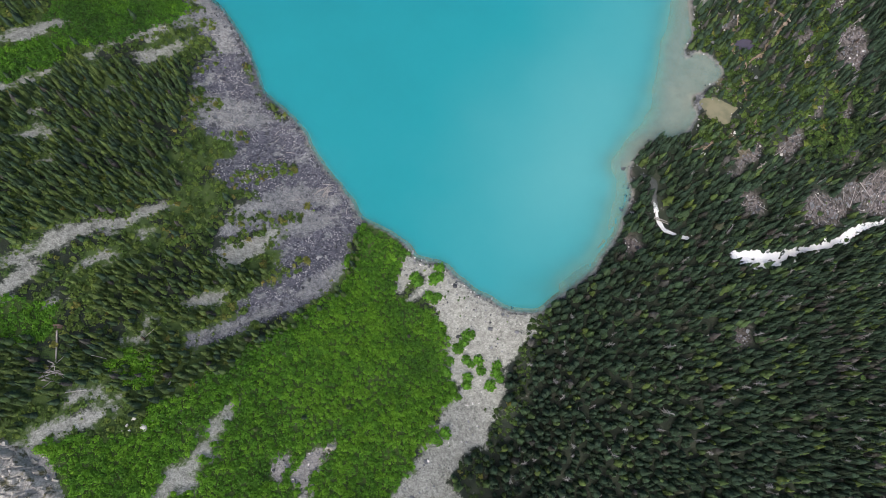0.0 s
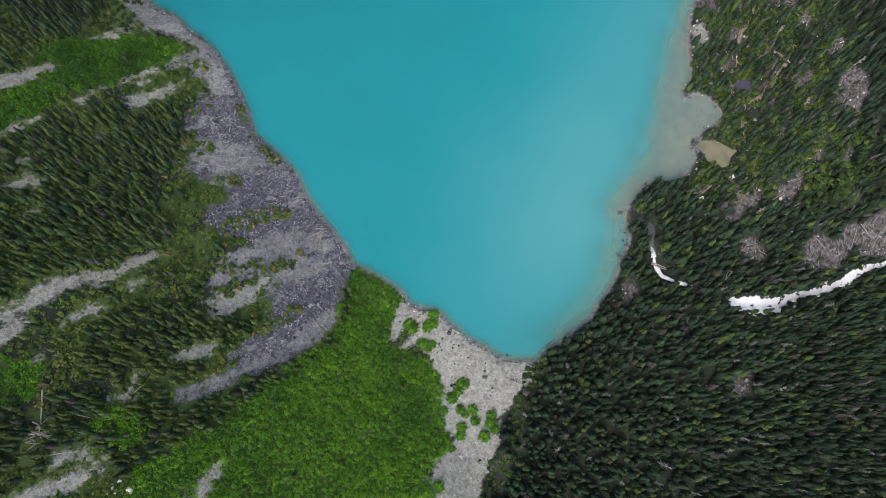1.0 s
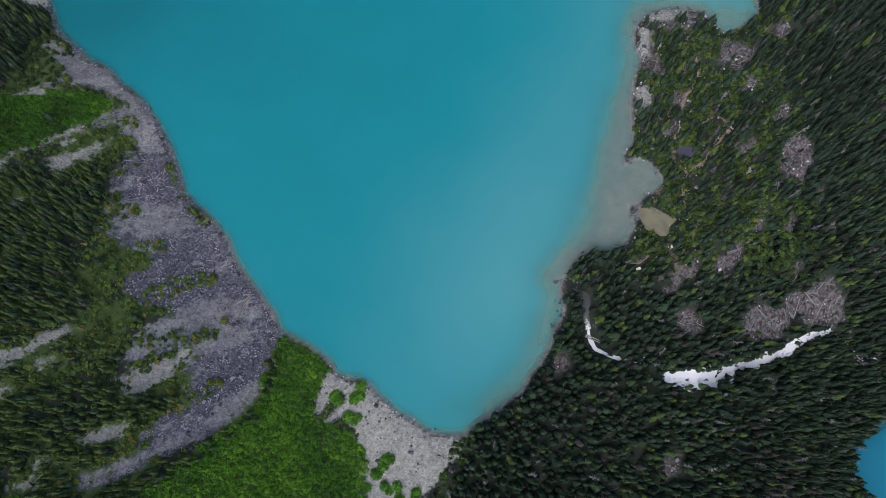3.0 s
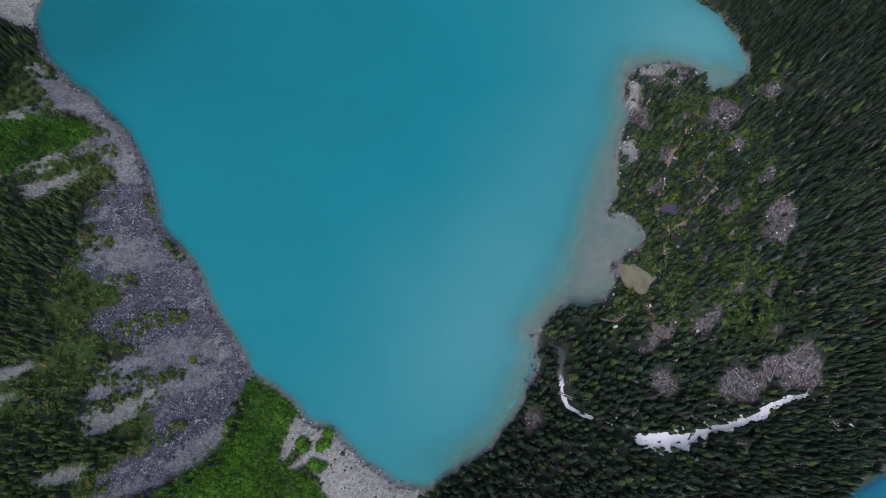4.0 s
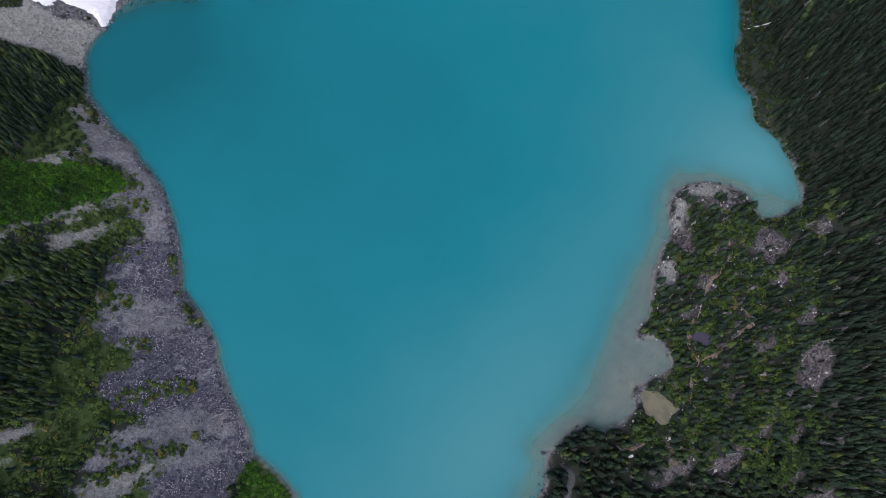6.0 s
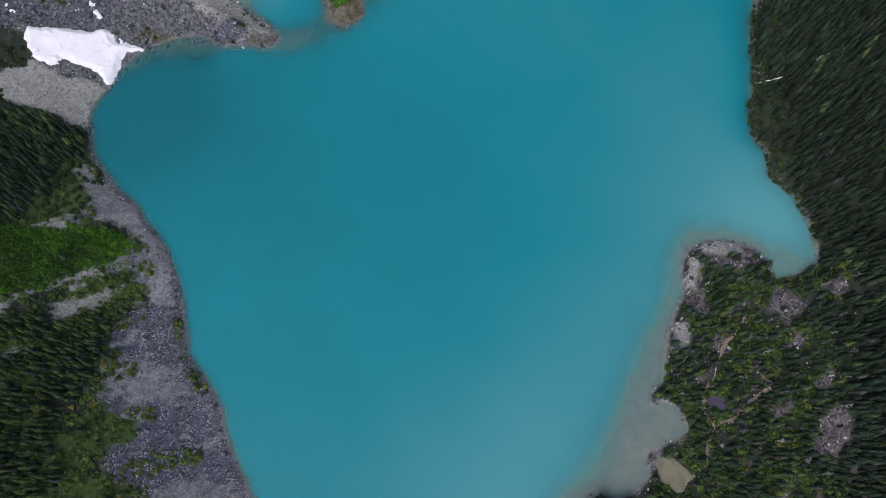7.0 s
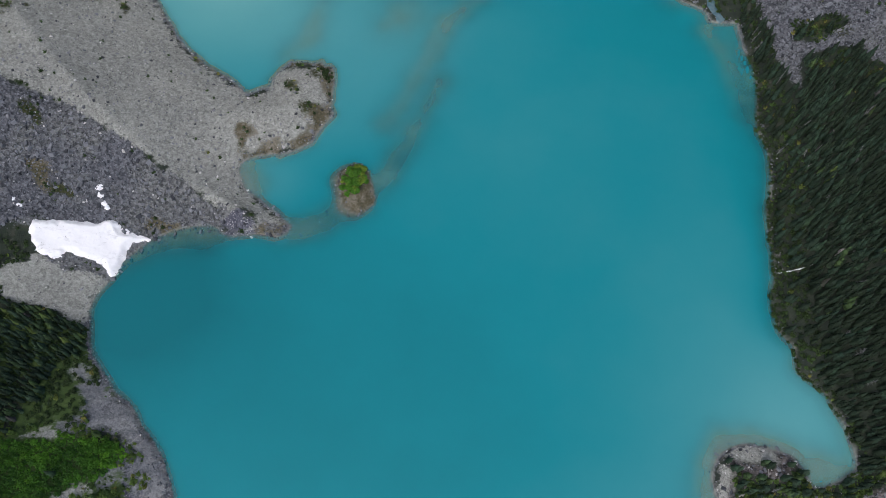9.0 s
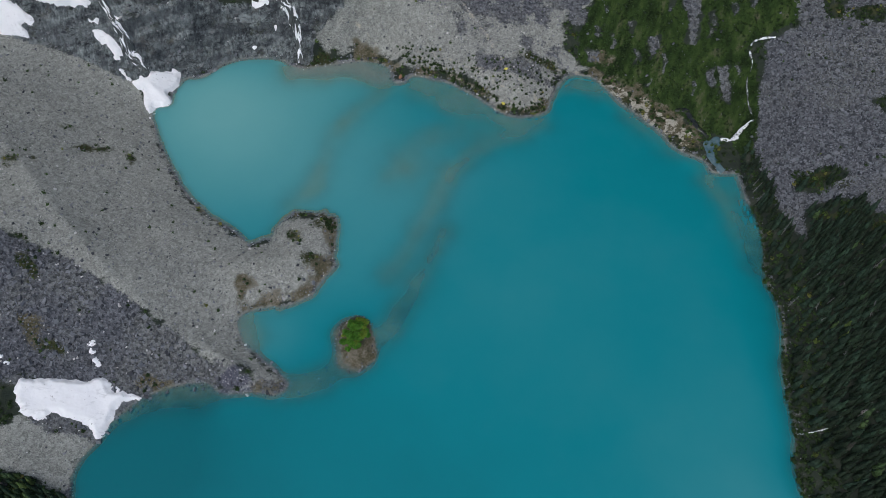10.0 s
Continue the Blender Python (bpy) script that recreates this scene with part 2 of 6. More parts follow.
GROUND = ground_material()
WATER = water_material("glacial_water", (0.0105, 0.222, 0.262), (0.158, 0.408, 0.410))
LOWER_WATER = water_material("lower_lake_water", (0.012, 0.16, 0.24), (0.03, 0.24, 0.32))
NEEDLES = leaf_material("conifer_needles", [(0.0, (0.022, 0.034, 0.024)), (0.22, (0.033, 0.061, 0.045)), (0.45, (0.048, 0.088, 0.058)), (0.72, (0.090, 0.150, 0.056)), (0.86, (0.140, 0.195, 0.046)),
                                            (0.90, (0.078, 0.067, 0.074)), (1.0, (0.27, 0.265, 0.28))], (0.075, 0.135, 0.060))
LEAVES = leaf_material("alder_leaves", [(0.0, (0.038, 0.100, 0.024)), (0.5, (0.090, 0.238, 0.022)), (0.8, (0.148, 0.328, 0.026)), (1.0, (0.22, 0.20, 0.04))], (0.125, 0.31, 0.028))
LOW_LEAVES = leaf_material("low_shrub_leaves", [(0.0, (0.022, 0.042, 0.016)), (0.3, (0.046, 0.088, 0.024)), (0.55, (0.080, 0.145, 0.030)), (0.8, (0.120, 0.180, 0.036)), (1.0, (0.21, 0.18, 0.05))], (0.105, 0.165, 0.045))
ROCK = rock_material("grey_rock", (0.042, 0.046, 0.055), (0.220, 0.233, 0.255))
CRAG = rock_material("dark_crag_rock", (0.050, 0.056, 0.060), (0.23, 0.247, 0.25))
SCREE_PATH = wood_material("trodden_gravel", (0.19, 0.19, 0.18), (0.34, 0.335, 0.32))
DUST_PATH = wood_material("trodden_earth", (0.22, 0.165, 0.125), (0.36, 0.28, 0.22))
PALE_ROCK = rock_material("pale_rock", grey(0.42, 0.01), grey(0.62, 0.01))
RUST_ROCK = rock_material("rusty_rock", (0.30, 0.16, 0.10), (0.42, 0.24, 0.16))
DRIFTWOOD = wood_material("bleached_wood", grey(0.22, 0.05), grey(0.44, 0.04))
BARK = wood_material("brown_bark", (0.055, 0.042, 0.034), (0.14, 0.11, 0.09))
FOAM = foam_material()
SNOW = snow_material()

# ---- plan of the lake and its valley, in metres; water level at z = 0 ----
WEST_SHORE = [(36, 42), (26, 43), (17, 48), (7, 55), (-2, 62), (-13, 65), (-16, 70), (-23, 75), (-31, 80), (-36, 82),
              (-40, 89), (-45, 96), (-53, 107), (-59, 115), (-62, 122), (-69, 130), (-77, 137), (-81, 141), (-85, 151), (-90, 163),
              (-98, 176), (-106, 186), (-114, 192), (-119, 198), (-130, 204), (-139, 212), (-146, 219), (-150, 228)]
SPIT_SHORE = [(-152, 236), (-151, 244), (-148, 251), (-147, 257), (-142, 266), (-137, 271), (-131, 276), (-123, 281), (-113, 283),
              (-104, 280), (-93, 283), (-82, 284), (-79, 289), (-86, 295), (-95, 299), (-103, 303), (-110, 312), (-109, 318),
              (-101, 323), (-92, 326), (-82, 333), (-79, 342), (-79, 351), (-77, 366), (-81, 375), (-92, 380), (-103, 379)]
LAGOON_SHORE = [(-107, 371), (-108, 361), (-113, 357), (-122, 358), (-133, 363), (-146, 369), (-158, 377), (-169, 388), (-181, 402),
                (-193, 418), (-196, 423), (-197, 430), (-190, 433), (-191, 444), (-189, 453), (-180, 457), (-174, 466), (-165, 474),
                (-150, 479), (-140, 479), (-128, 475), (-114, 481), (-95, 488), (-80, 487)]
NORTH_SHORE = [(-73, 476), (-68, 477), (-64, 483), (-54, 483), (-41, 481), (-27, 475), (-16, 468), (-4, 464), (6, 466), (14, 472),
               (15, 479), (19, 494), (25, 502), (38, 503), (50, 491), (65, 479), (78, 469), (87, 459), (101, 454), (105, 447), (114, 448)]
EAST_SHORE = [(119, 448), (122, 434), (129, 417), (130, 400), (131, 384), (136, 372), (137, 355), (136, 340), (137, 327), (139, 310),
              (138, 294), (142, 282), (148, 275), (150, 266), (160, 259), (163, 255), (169, 244), (173, 234), (172, 229), (164, 223),
              (156, 219), (152, 224), (147, 229)]
CAMP_SHORE = [(140, 231), (127, 231), (120, 227), (116, 222), (115, 214), (117, 205), (114, 195), (112, 185), (112, 169), (109, 162),
              (108, 156), (112, 159), (118, 158), (122, 154), (123, 148), (115, 141), (113, 135), (110, 128), (105, 121), (100, 117),
              (91, 118), (85, 113), (79, 104), (80, 93), (76, 83), (71, 72), (64, 63), (56, 55), (47, 49), (40, 43)]
LOWER_LAKE = [(214, -30), (220, 0), (219, 14), (214, 22), (213, 28), (216, 36), (227, 45), (238, 51), (250, 58), (266, 64), (300, 70), (380, 60),
              (420, 0), (380, -90), (300, -130), (240, -100), (222, -60)]
LOWER_LEVEL = -50.0
OUTLET = [(78, 104), (84, 102), (90, 98), (89, 92), (90, 85), (91, 79), (98, 74), (106, 72), (112, 69), (119, 66), (136, 65.5), (153, 70),
          (170, 75), (180, 78), (194, 85.5), (210, 90), (220, 85), (227, 77), (233, 78), (241, 69), (244, 58)]


def curve_through(points, step=1.5, closed=False):
    """Points at even steps on a smooth curve through the given ones."""
    p = np.array(points, float)
    n = len(p)
    out = []
    for i in range(n if closed else n - 1):
        if closed:
            a, b, c, d = (p[(i + k) % n] for k in (-1, 0, 1, 2))
        else:
            a, b, c, d = p[max(i - 1, 0)], p[i], p[i + 1], p[min(i + 2, n - 1)]
        m = max(1, int(np.hypot(*(c - b)) / step))
        u = (np.arange(m) / m)[:, None]
        out.append(0.5 * (2 * b + (c - a) * u + (2 * a - 5 * b + 4 * c - d) * u * u + (3 * b - a - 3 * c + d) * u ** 3))
    if not closed:
        out.append(p[-1:])
    return np.concatenate(out)


def off_line(x, y, line, closed=False):
    """Distance from each place to a line of points."""
    best = np.full(np.shape(x), 1e9)
    ends = list(zip(line, line[1:])) + ([(line[-1], line[0])] if closed else [])
    for (ax, ay), (bx, by) in ends:
        ex, ey = bx - ax, by - ay
        u = np.clip(((x - ax) * ex + (y - ay) * ey) / (ex * ex + ey * ey + 1e-9), 0, 1)
        best = np.minimum(best, (x - ax - u * ex) ** 2 + (y - ay - u * ey) ** 2)
    return np.sqrt(best)


def within(x, y, ring):
    """Distance inside a closed ring of points: positive inside, negative outside."""
    inn = np.zeros(np.shape(x), bool)
    for (ax, ay), (bx, by) in zip(ring, np.roll(ring, -1, 0)):
        if ay != by:
            inn ^= ((ay > y) != (by > y)) & (x < (bx - ax) * (y - ay) / (by - ay) + ax)
    d = off_line(x, y, ring, True)
    return np.where(inn, d, -d)


def lattice(ix, iy, seed):
    """A random value from 0 to 1 at each whole place."""
    h = (ix.astype(np.int64) * 374761393 + iy.astype(np.int64) * 668265263 + seed * 974711) & 0x7FFFFFFF
    h = ((h ^ (h >> 13)) * 1274126177) & 0x7FFFFFFF
    return ((h ^ (h >> 16)) & 0xFFFF) / 65535.0


def ripple(x, y, size, seed=0, octaves=3):
    """Smooth noise from -1 to 1 over the plan."""
    total, amp, norm = 0.0, 1.0, 0.0
    for k in range(octaves):
        u, v = np.asarray(x) / size * 2 ** k + 17.3 * k, np.asarray(y) / size * 2 ** k - 9.1 * k
        i, j = np.floor(u), np.floor(v)
        f, g = u - i, v - j
        f, g = f * f * (3 - 2 * f), g * g * (3 - 2 * g)
        s = seed * 31 + k
        n = (lattice(i, j, s) * (1 - f) + lattice(i + 1, j, s) * f) * (1 - g) + (lattice(i, j + 1, s) * (1 - f) + lattice(i + 1, j + 1, s) * f) * g
        total, norm, amp = total + amp * (2 * n - 1), norm + amp, amp * 0.5
    return total / norm


def blend(x, a, b):
    """0 below a, 1 above b, smooth between."""
    u = np.clip((x - a) / (b - a), 0, 1)
    return u * u * (3 - 2 * u)


def soft_max(a, b, k=4.0):
    return 0.5 * (a + b + np.sqrt((a - b) ** 2 + k * k))


SHORE = curve_through(WEST_SHORE + SPIT_SHORE + LAGOON_SHORE + NORTH_SHORE + EAST_SHORE + CAMP_SHORE, 2.0, True)
lobe = blend(off_line(SHORE[:, 0], SHORE[:, 1], [(-92, 352), (-96, 372)]), 34, 18)[:, None]
SHORE = SHORE + 6.5 * lobe * np.stack([ripple(SHORE[:, 0], SHORE[:, 1], 11, 103), ripple(SHORE[:, 0], SHORE[:, 1], 11, 104)], -1)
jagged = 0.9 + 1.6 * lobe
SHORE = SHORE + jagged * np.stack([ripple(SHORE[:, 0], SHORE[:, 1], 6, 101), ripple(SHORE[:, 0], SHORE[:, 1], 6, 102)], -1)
LOWER_SHORE = curve_through(LOWER_LAKE, 4.0, True)
OUTLET_LINE = curve_through(OUTLET, 3.0)
# two still pools in the camp: outline and level
POOLS = [([(112, 136), (117, 137), (120, 137), (125, 134), (129, 132), (126, 129), (124, 124), (119, 126), (115, 128), (114, 131)], 0.5),
         ([(130.4, 164.4), (134, 165), (138.4, 163.6), (139, 160.4), (135, 159.6), (131, 160.2)], 1.2)]
RIDGE = [(-88, 287), (-104, 290), (-136, 301), (-165, 317), (-205, 345), (-250, 380)]
# shoals under the water: line, half width, depth
ISLE = (-54.0, 315.0)
SHOALS = [
    ([(-79, 289), (-62, 296), (-48, 312), (-40, 325), (-34, 342), (-30, 362), (-26, 384)], 8.0, 0.32),
    ([(-104, 382), (-94, 396), (-95, 426), (-87, 453), (-72, 474)], 12.0, 0.85),
    ([(-45, 354), (-38, 372), (-33, 394), (-30, 420), (-12, 444), (5, 458)], 14.0, 0.6),
    ([(-53, 415), (-40, 440), (-20, 455)], 24.0, 1.0),
    ([(-5, 462), (6, 456), (14, 464)], 12.0, 0.5),
    ([(-128, 474), (-100, 484), (-80, 480)], 12.0, 0.10),
    ([(-60, 478), (-25, 468), (-2, 458)], 15.0, 0.6),
    ([(-111, 313), (-106, 311), (-100, 305)], 13.0, 0.2),
    ([(-150, 258), (-142, 268), (-128, 276), (-112, 280)], 9.0, 0.3),
    ([(111, 186), (108, 172), (106, 158), (100, 138), (92, 122), (82, 107)], 9.0, 0.16),
    ([(116, 152), (108, 138), (101, 126)], 24.0, 0.14),
    ([(114, 212), (113, 198), (112, 186)], 4.0, 0.22),
    ([(117, 208), (117, 222), (122, 231), (132, 234), (146, 230)], 7.0, 0.22),
    ([(150, 226), (158, 228), (168, 226)], 14.0, 0.35),
    ([(78, 104), (74, 92), (69, 78), (60, 63), (50, 53)], 5.0, 0.4),
    ([(40, 50), (30, 50), (52, 58)], 10.0, 1.3),
    ([(104, 443), (115, 428), (125, 410), (130, 392)], 11.0, 0.6),
    ([(20, 492), (30, 497), (40, 494)], 6.0, 0.6),
    ([(60, 478), (85, 455)], 5.0, 1.0),
]


def ground_height(x, y, away):
    """Height of the ground and of the lake bed."""
    x, y = np.asarray(x, float), np.asarray(y, float)
    land = np.maximum(away, 0)
    # west: a steep forested scree slope, gentler towards the moraine in the north-west
    west = 0.62 * (-0.81 * (x + 38) - 0.59 * (y - 83))
    steep = 0.62 - 0.28 * blend(y, 150, 300) + 0.10 * blend(y, 290, 400)
    north_west = steep * land
    m = blend(y, 120, 175)
    side = blend(-x - 0.25 * np.maximum(y - 300, 0), -45, 25)
    west = west * (1 - m) + north_west * m * side
    floor = 0.9 + np.minimum(0.07 * land, 3.5)
    low = np.minimum(land * 0.3, floor)
    high = soft_max(west, low, 3.0)
    # south: valley floor behind the gravel
    z = np.where(y < 200, high, low * (1 - side) + np.maximum(west, low) * side)
    # south-east: the land falls away to the lower lake
    edge = np.interp(y, [-60, 0, 40, 75, 100, 130, 160, 200, 235], [150, 135, 120, 112, 124, 158, 185, 215, 260])
    drop = 0.47 * soft_max(x - edge, -3.0, 12.0) - 1.0
    east_part = blend(x, 70, 110) * blend(y, 245, 215)
    z = z - np.maximum(drop, 0) * east_part
    # east: forested slope along the lake
    east = 0.31 * land * blend(y, 195, 245) * blend(x, 60, 110) + 0.2 * np.maximum(land - 55, 0) * blend(y, 215, 260) * blend(x, 60, 110)
    # north: meadow and scree slopes, and the ice-worn headwall in the north-west
    far = np.maximum(land - 6, 0)
    north = blend(y, 440, 485) * blend(x, -95, -55)
    inlet = blend(off_line(x, y, [(112, 452), (126, 486)]), 26, 5)
    z = z + np.maximum(east * (1 - 0.9 * inlet), north * 0.32 * far * (1 - 0.9 * inlet))
    wall = blend(y, 430, 478) * blend(x, -60, -105) * blend(x, -330, -215)
    rise = np.interp(land, [0, 3, 14, 30, 48, 70, 200], [0, 1.5, 12, 27, 34, 52, 150])
    z = z * (1 - 0.5 * wall) + wall * rise
    shift = 6.0 * ripple(x + 0.4 * y, y, 26, 41, 4)
    t = (z + shift) / 7.0
    ledge = 7.0 * (np.floor(t) + blend(t - np.floor(t), 0.45, 0.9)) - shift
    z = z + (ledge - z) * 0.6 * blend(wall, 0.2, 0.7) * blend(land, 2, 8)
    # moraine ridge
    z = z + 3.0 * np.exp(-off_line(x, y, RIDGE) / 9.0) * blend(land, 1, 14)
    # gully of the outlet stream
    g = off_line(x, y, OUTLET_LINE)
    z = z - 2.2 * np.exp(-(g / 5.0) ** 2) * blend(x, 80, 90)
    # unevenness
    rough = blend(land, 0, 12)
    z = z + rough * (0.8 * ripple(x, y, 26, 1) + 0.5 * ripple(x, y, 7, 2))
    z = z + rough * wall * (5.0 * ripple(x + 0.5 * y, y * 0.6, 22, 3, 4) + 3.0 * np.abs(ripple(x - y, y + x, 13, 4)) - 3.2 * np.abs(ripple(x * 0.5 + y * 0.4, y * 0.8 - x * 0.6, 6, 43, 2)) + 1.4 * ripple(x, y, 3.5, 44, 1))
    # lake bed
    under = np.maximum(-away, 0)
    shelf = np.interp(under, [0, 1.5, 5, 14, 40, 400], [0, 0.5, 2.2, 5.0, 13, 25])
    for line, half, deep in SHOALS:
        s = off_line(x, y, line)
        fall = 0.07 if deep < 0.2 else 0.05 if half > 14.5 else 0.10
        cap = deep * (1 + 0.5 * ripple(x, y, 13, 5) + 0.35 * ripple(x, y, 4, 7)) + soft_max(s + 3.4 * ripple(x, y, 16, 8) + 1.6 * ripple(x, y, 5, 9) - half * 0.30, 0.0, 2.0 if deep < 0.3 else 5.0) ** 1.3 * fall
        shelf = np.minimum(shelf, np.maximum(cap, np.minimum(shelf, 0.12)))
    z = np.where(away > 0, z, -shelf)
    isle = off_line(x, y, [(ISLE[0] - 2, ISLE[1] + 4), (ISLE[0] + 2, ISLE[1] - 5)]) + 1.3 * ripple(x, y, 6, 6)
    z = np.maximum(z, np.where(away > 0, -99, np.minimum(2.2, 0.45 * (8.0 - isle))))
    # camp pools
    for outline, level in POOLS:
        d = within(x, y, curve_through(outline, 2.0, True))
        z = np.where(d > -4, np.where(d > 0, level - np.minimum(0.4 * d, 0.5), z * blend(-d, 0.5, 4) + (level + 0.15) * (1 - blend(-d, 0.5, 4))), z)
    # lower lake
    low_in = within(x, y, LOWER_SHORE)
    bank = LOWER_LEVEL - np.minimum(low_in * 0.25, 12)
    z = np.where(low_in > 0, bank, np.where(x > 150, np.maximum(z, LOWER_LEVEL + np.minimum(-low_in * 0.12, 5)), z))
    # the valley's far sides, out of sight of the lake
    out = np.maximum(np.maximum(-270 - x, x - 420), np.maximum(y - 600, 0))
    z = z * (1 - blend(out, 300, 900)) + blend(out, 100, 1600) * 420 + np.where(y < -80, -0.06 * np.minimum(-80 - y, 900), 0)
    return z


def steps(lo, hi, step, reach):
    """Even steps between lo and hi, and growing ones out to reach on both sides."""
    mid = np.arange(lo, hi + step / 2, step)
    grow = []
    s, at = step, 0.0
    while at < reach:
        s *= 1.45
        at += s
        grow.append(at)
    grow = np.array(grow)
    return np.concatenate([lo - grow[::-1], mid, hi + grow])


GRID_X, GRID_Y = steps(-301, 292, 1.5, 2400), steps(-78, 612, 1.5, 2400)
MESH_X, MESH_Y = np.meshgrid(GRID_X, GRID_Y)
AWAY = -within(MESH_X, MESH_Y, SHORE)


def spread_out(field, cells):
    """The field averaged over a square of cells."""
    for axis in (0, 1):
        padded = np.pad(field, [(cells, cells) if a == axis else (0, 0) for a in (0, 1)], mode="edge")
        total = np.cumsum(padded, axis=axis)
        width = 2 * cells
        field = (np.take(total, range(width, total.shape[axis]), axis) - np.take(total, range(0, total.shape[axis] - width), axis)) / width
    return field


# far from the water the slopes follow the shore's broad shape only
far_share = blend(AWAY, 8, 32)
AWAY_BROAD = AWAY * (1 - far_share) + spread_out(spread_out(AWAY, 9), 7) * far_share
HEIGHT = ground_height(MESH_X, MESH_Y, AWAY_BROAD)
calm_bed = blend(-AWAY, 2, 6) * (HEIGHT < -0.05)
HEIGHT = HEIGHT * (1 - calm_bed) + np.minimum(spread_out(spread_out(HEIGHT, 2), 1), -0.05) * calm_bed


def on_grid(field, x, y):
    """The field's value at any place, between the grid's own."""
    x, y = np.asarray(x, float), np.asarray(y, float)
    i = np.clip(np.searchsorted(GRID_X, x) - 1, 0, len(GRID_X) - 2)
    j = np.clip(np.searchsorted(GRID_Y, y) - 1, 0, len(GRID_Y) - 2)
    u = np.clip((x - GRID_X[i]) / (GRID_X[i + 1] - GRID_X[i]), 0, 1)
    v = np.clip((y - GRID_Y[j]) / (GRID_Y[j + 1] - GRID_Y[j]), 0, 1)
    return (field[j, i] * (1 - u) + field[j, i + 1] * u) * (1 - v) + (field[j + 1, i] * (1 - u) + field[j + 1, i + 1] * u) * v

# ---- what covers the ground: patches and strips of each kind ----
COVER = {k: np.full(MESH_X.shape, -9.0) for k in ("gravel", "slate", "scree", "stone", "thicket", "meadow", "heath", "bedrock", "conifers", "path", "sand", "snow", "brush", "ochre", "rubble", "fines")}


def near_box(points, margin):
    p = np.array(points, float)
    i0, i1 = np.searchsorted(GRID_X, (p[:, 0].min() - margin, p[:, 0].max() + margin))
    j0, j1 = np.searchsorted(GRID_Y, (p[:, 1].min() - margin, p[:, 1].max() + margin))
    return slice(max(j0, 0), j1 + 1), slice(max(i0, 0), i1 + 1)


def patch(kind, outline):
    """A patch of ground cover inside an outline."""
    box = near_box(outline, 8)
    d = within(MESH_X[box], MESH_Y[box], curve_through(outline, 3.0, True))
    COVER[kind][box] = np.maximum(COVER[kind][box], d)


def strip(kind, width, line):
    """A strip of ground cover along a line."""
    box = near_box(line, 8 + width)
    mid = curve_through(line, 3.0)
    d = width / 2 - off_line(MESH_X[box], MESH_Y[box], mid)
    if kind in ("gravel", "stone", "heath"):
        ends = np.minimum(np.hypot(MESH_X[box] - mid[0, 0], MESH_Y[box] - mid[0, 1]), np.hypot(MESH_X[box] - mid[-1, 0], MESH_Y[box] - mid[-1, 1]))
        d = d - 0.3 * width * blend(ends, width * 1.2, 0)
    COVER[kind][box] = np.maximum(COVER[kind][box], d)


patch("slate", [(-110, 186), (-96, 176), (-81, 139), (-62, 121), (-45, 96), (-35, 82), (-39, 71), (-43, 56), (-52, 46), (-65, 35), (-78, 28), (-90, 25), (-89, 30), (-79, 34), (-73, 46), (-63, 56), (-68, 65), (-65, 76), (-79, 71), (-85, 68), (-85, 73), (-72, 83), (-79, 90), (-87, 91), (-92, 98), (-86, 108), (-85, 116), (-97, 114), (-102, 124), (-95, 132), (-105, 139), (-107, 150), (-99, 162), (-109, 165), (-113, 182)])
strip("gravel", 5.0, [(-104, 130), (-92, 131), (-80, 133)])
strip("gravel", 4.5, [(-86, 71), (-76, 76), (-66, 86), (-54, 92)])
strip("gravel", 5.0, [(-108, 178), (-101, 170), (-95, 165)])
patch("gravel", [(-147, 208), (-133, 206), (-118, 197), (-105, 185), (-97, 175), (-92, 160), (-99, 158), (-107, 169), (-111, 177), (-121, 187), (-129, 189), (-139, 200)])
strip("gravel", 5.5, [(-147, 180), (-137, 184), (-127, 190)])
strip("gravel", 4.0, [(-131, 157), (-120, 167), (-109, 178)])
strip("gravel", 4.0, [(-125, 149), (-118, 154), (-111, 162)])
strip("gravel", 6.0, [(-163, 152), (-156, 160)])
strip("gravel", 3.0, [(-92, 27), (-78, 33), (-62, 42)])
strip("gravel", 4.5, [(-146, 49), (-140, 54), (-134, 61), (-131, 65), (-123, 68), (-113, 73), (-106, 80)])
strip("gravel", 3, [(-126, 52), (-121, 55), (-117, 58)])
strip("gravel", 3, [(-165, 120), (-158, 127), (-152, 134)])
strip("gravel", 3.3, [(-127, 156), (-119, 165), (-109, 172)])
strip("gravel", 3.3, [(-124, 149), (-115, 156), (-112, 160)])
strip("gravel", 6.5, [(-171, 144), (-164, 150), (-158, 157)])
strip("gravel", 3.5, [(-143, 141), (-138, 151)])
strip("gravel", 3.5, [(-135, 126), (-130, 130)])
strip("gravel", 3.5, [(-149, 90), (-144, 93)])
strip("gravel", 2.5, [(-153, 113), (-148, 102)])
strip("gravel", 5.5, [(-107, 26), (-103, 27), (-102, 33)])
strip("gravel", 5.5, [(-127, -6), (-119, -2), (-112, 1), (-106, 5)])
strip("gravel", 12, [(-90, -26), (-84, -17), (-80, -9)])
strip("gravel", 9, [(-80, -9), (-76, -2)])
strip("gravel", 5, [(-77, -3), (-73, 4), (-70, 10)])
strip("gravel", 2.8, [(-91, 41), (-81, 45)])
strip("gravel", 3, [(-132, 39), (-129, 40)])
strip("gravel", 3, [(-112, 62), (-107, 66)])
strip("gravel", 3.5, [(-117, 8), (-112, 10)])
strip("stone", 6.5, [(-48, -26), (-47, -15), (-40, -8)])
strip("stone", 2, [(-57, -18), (-55, -13)])
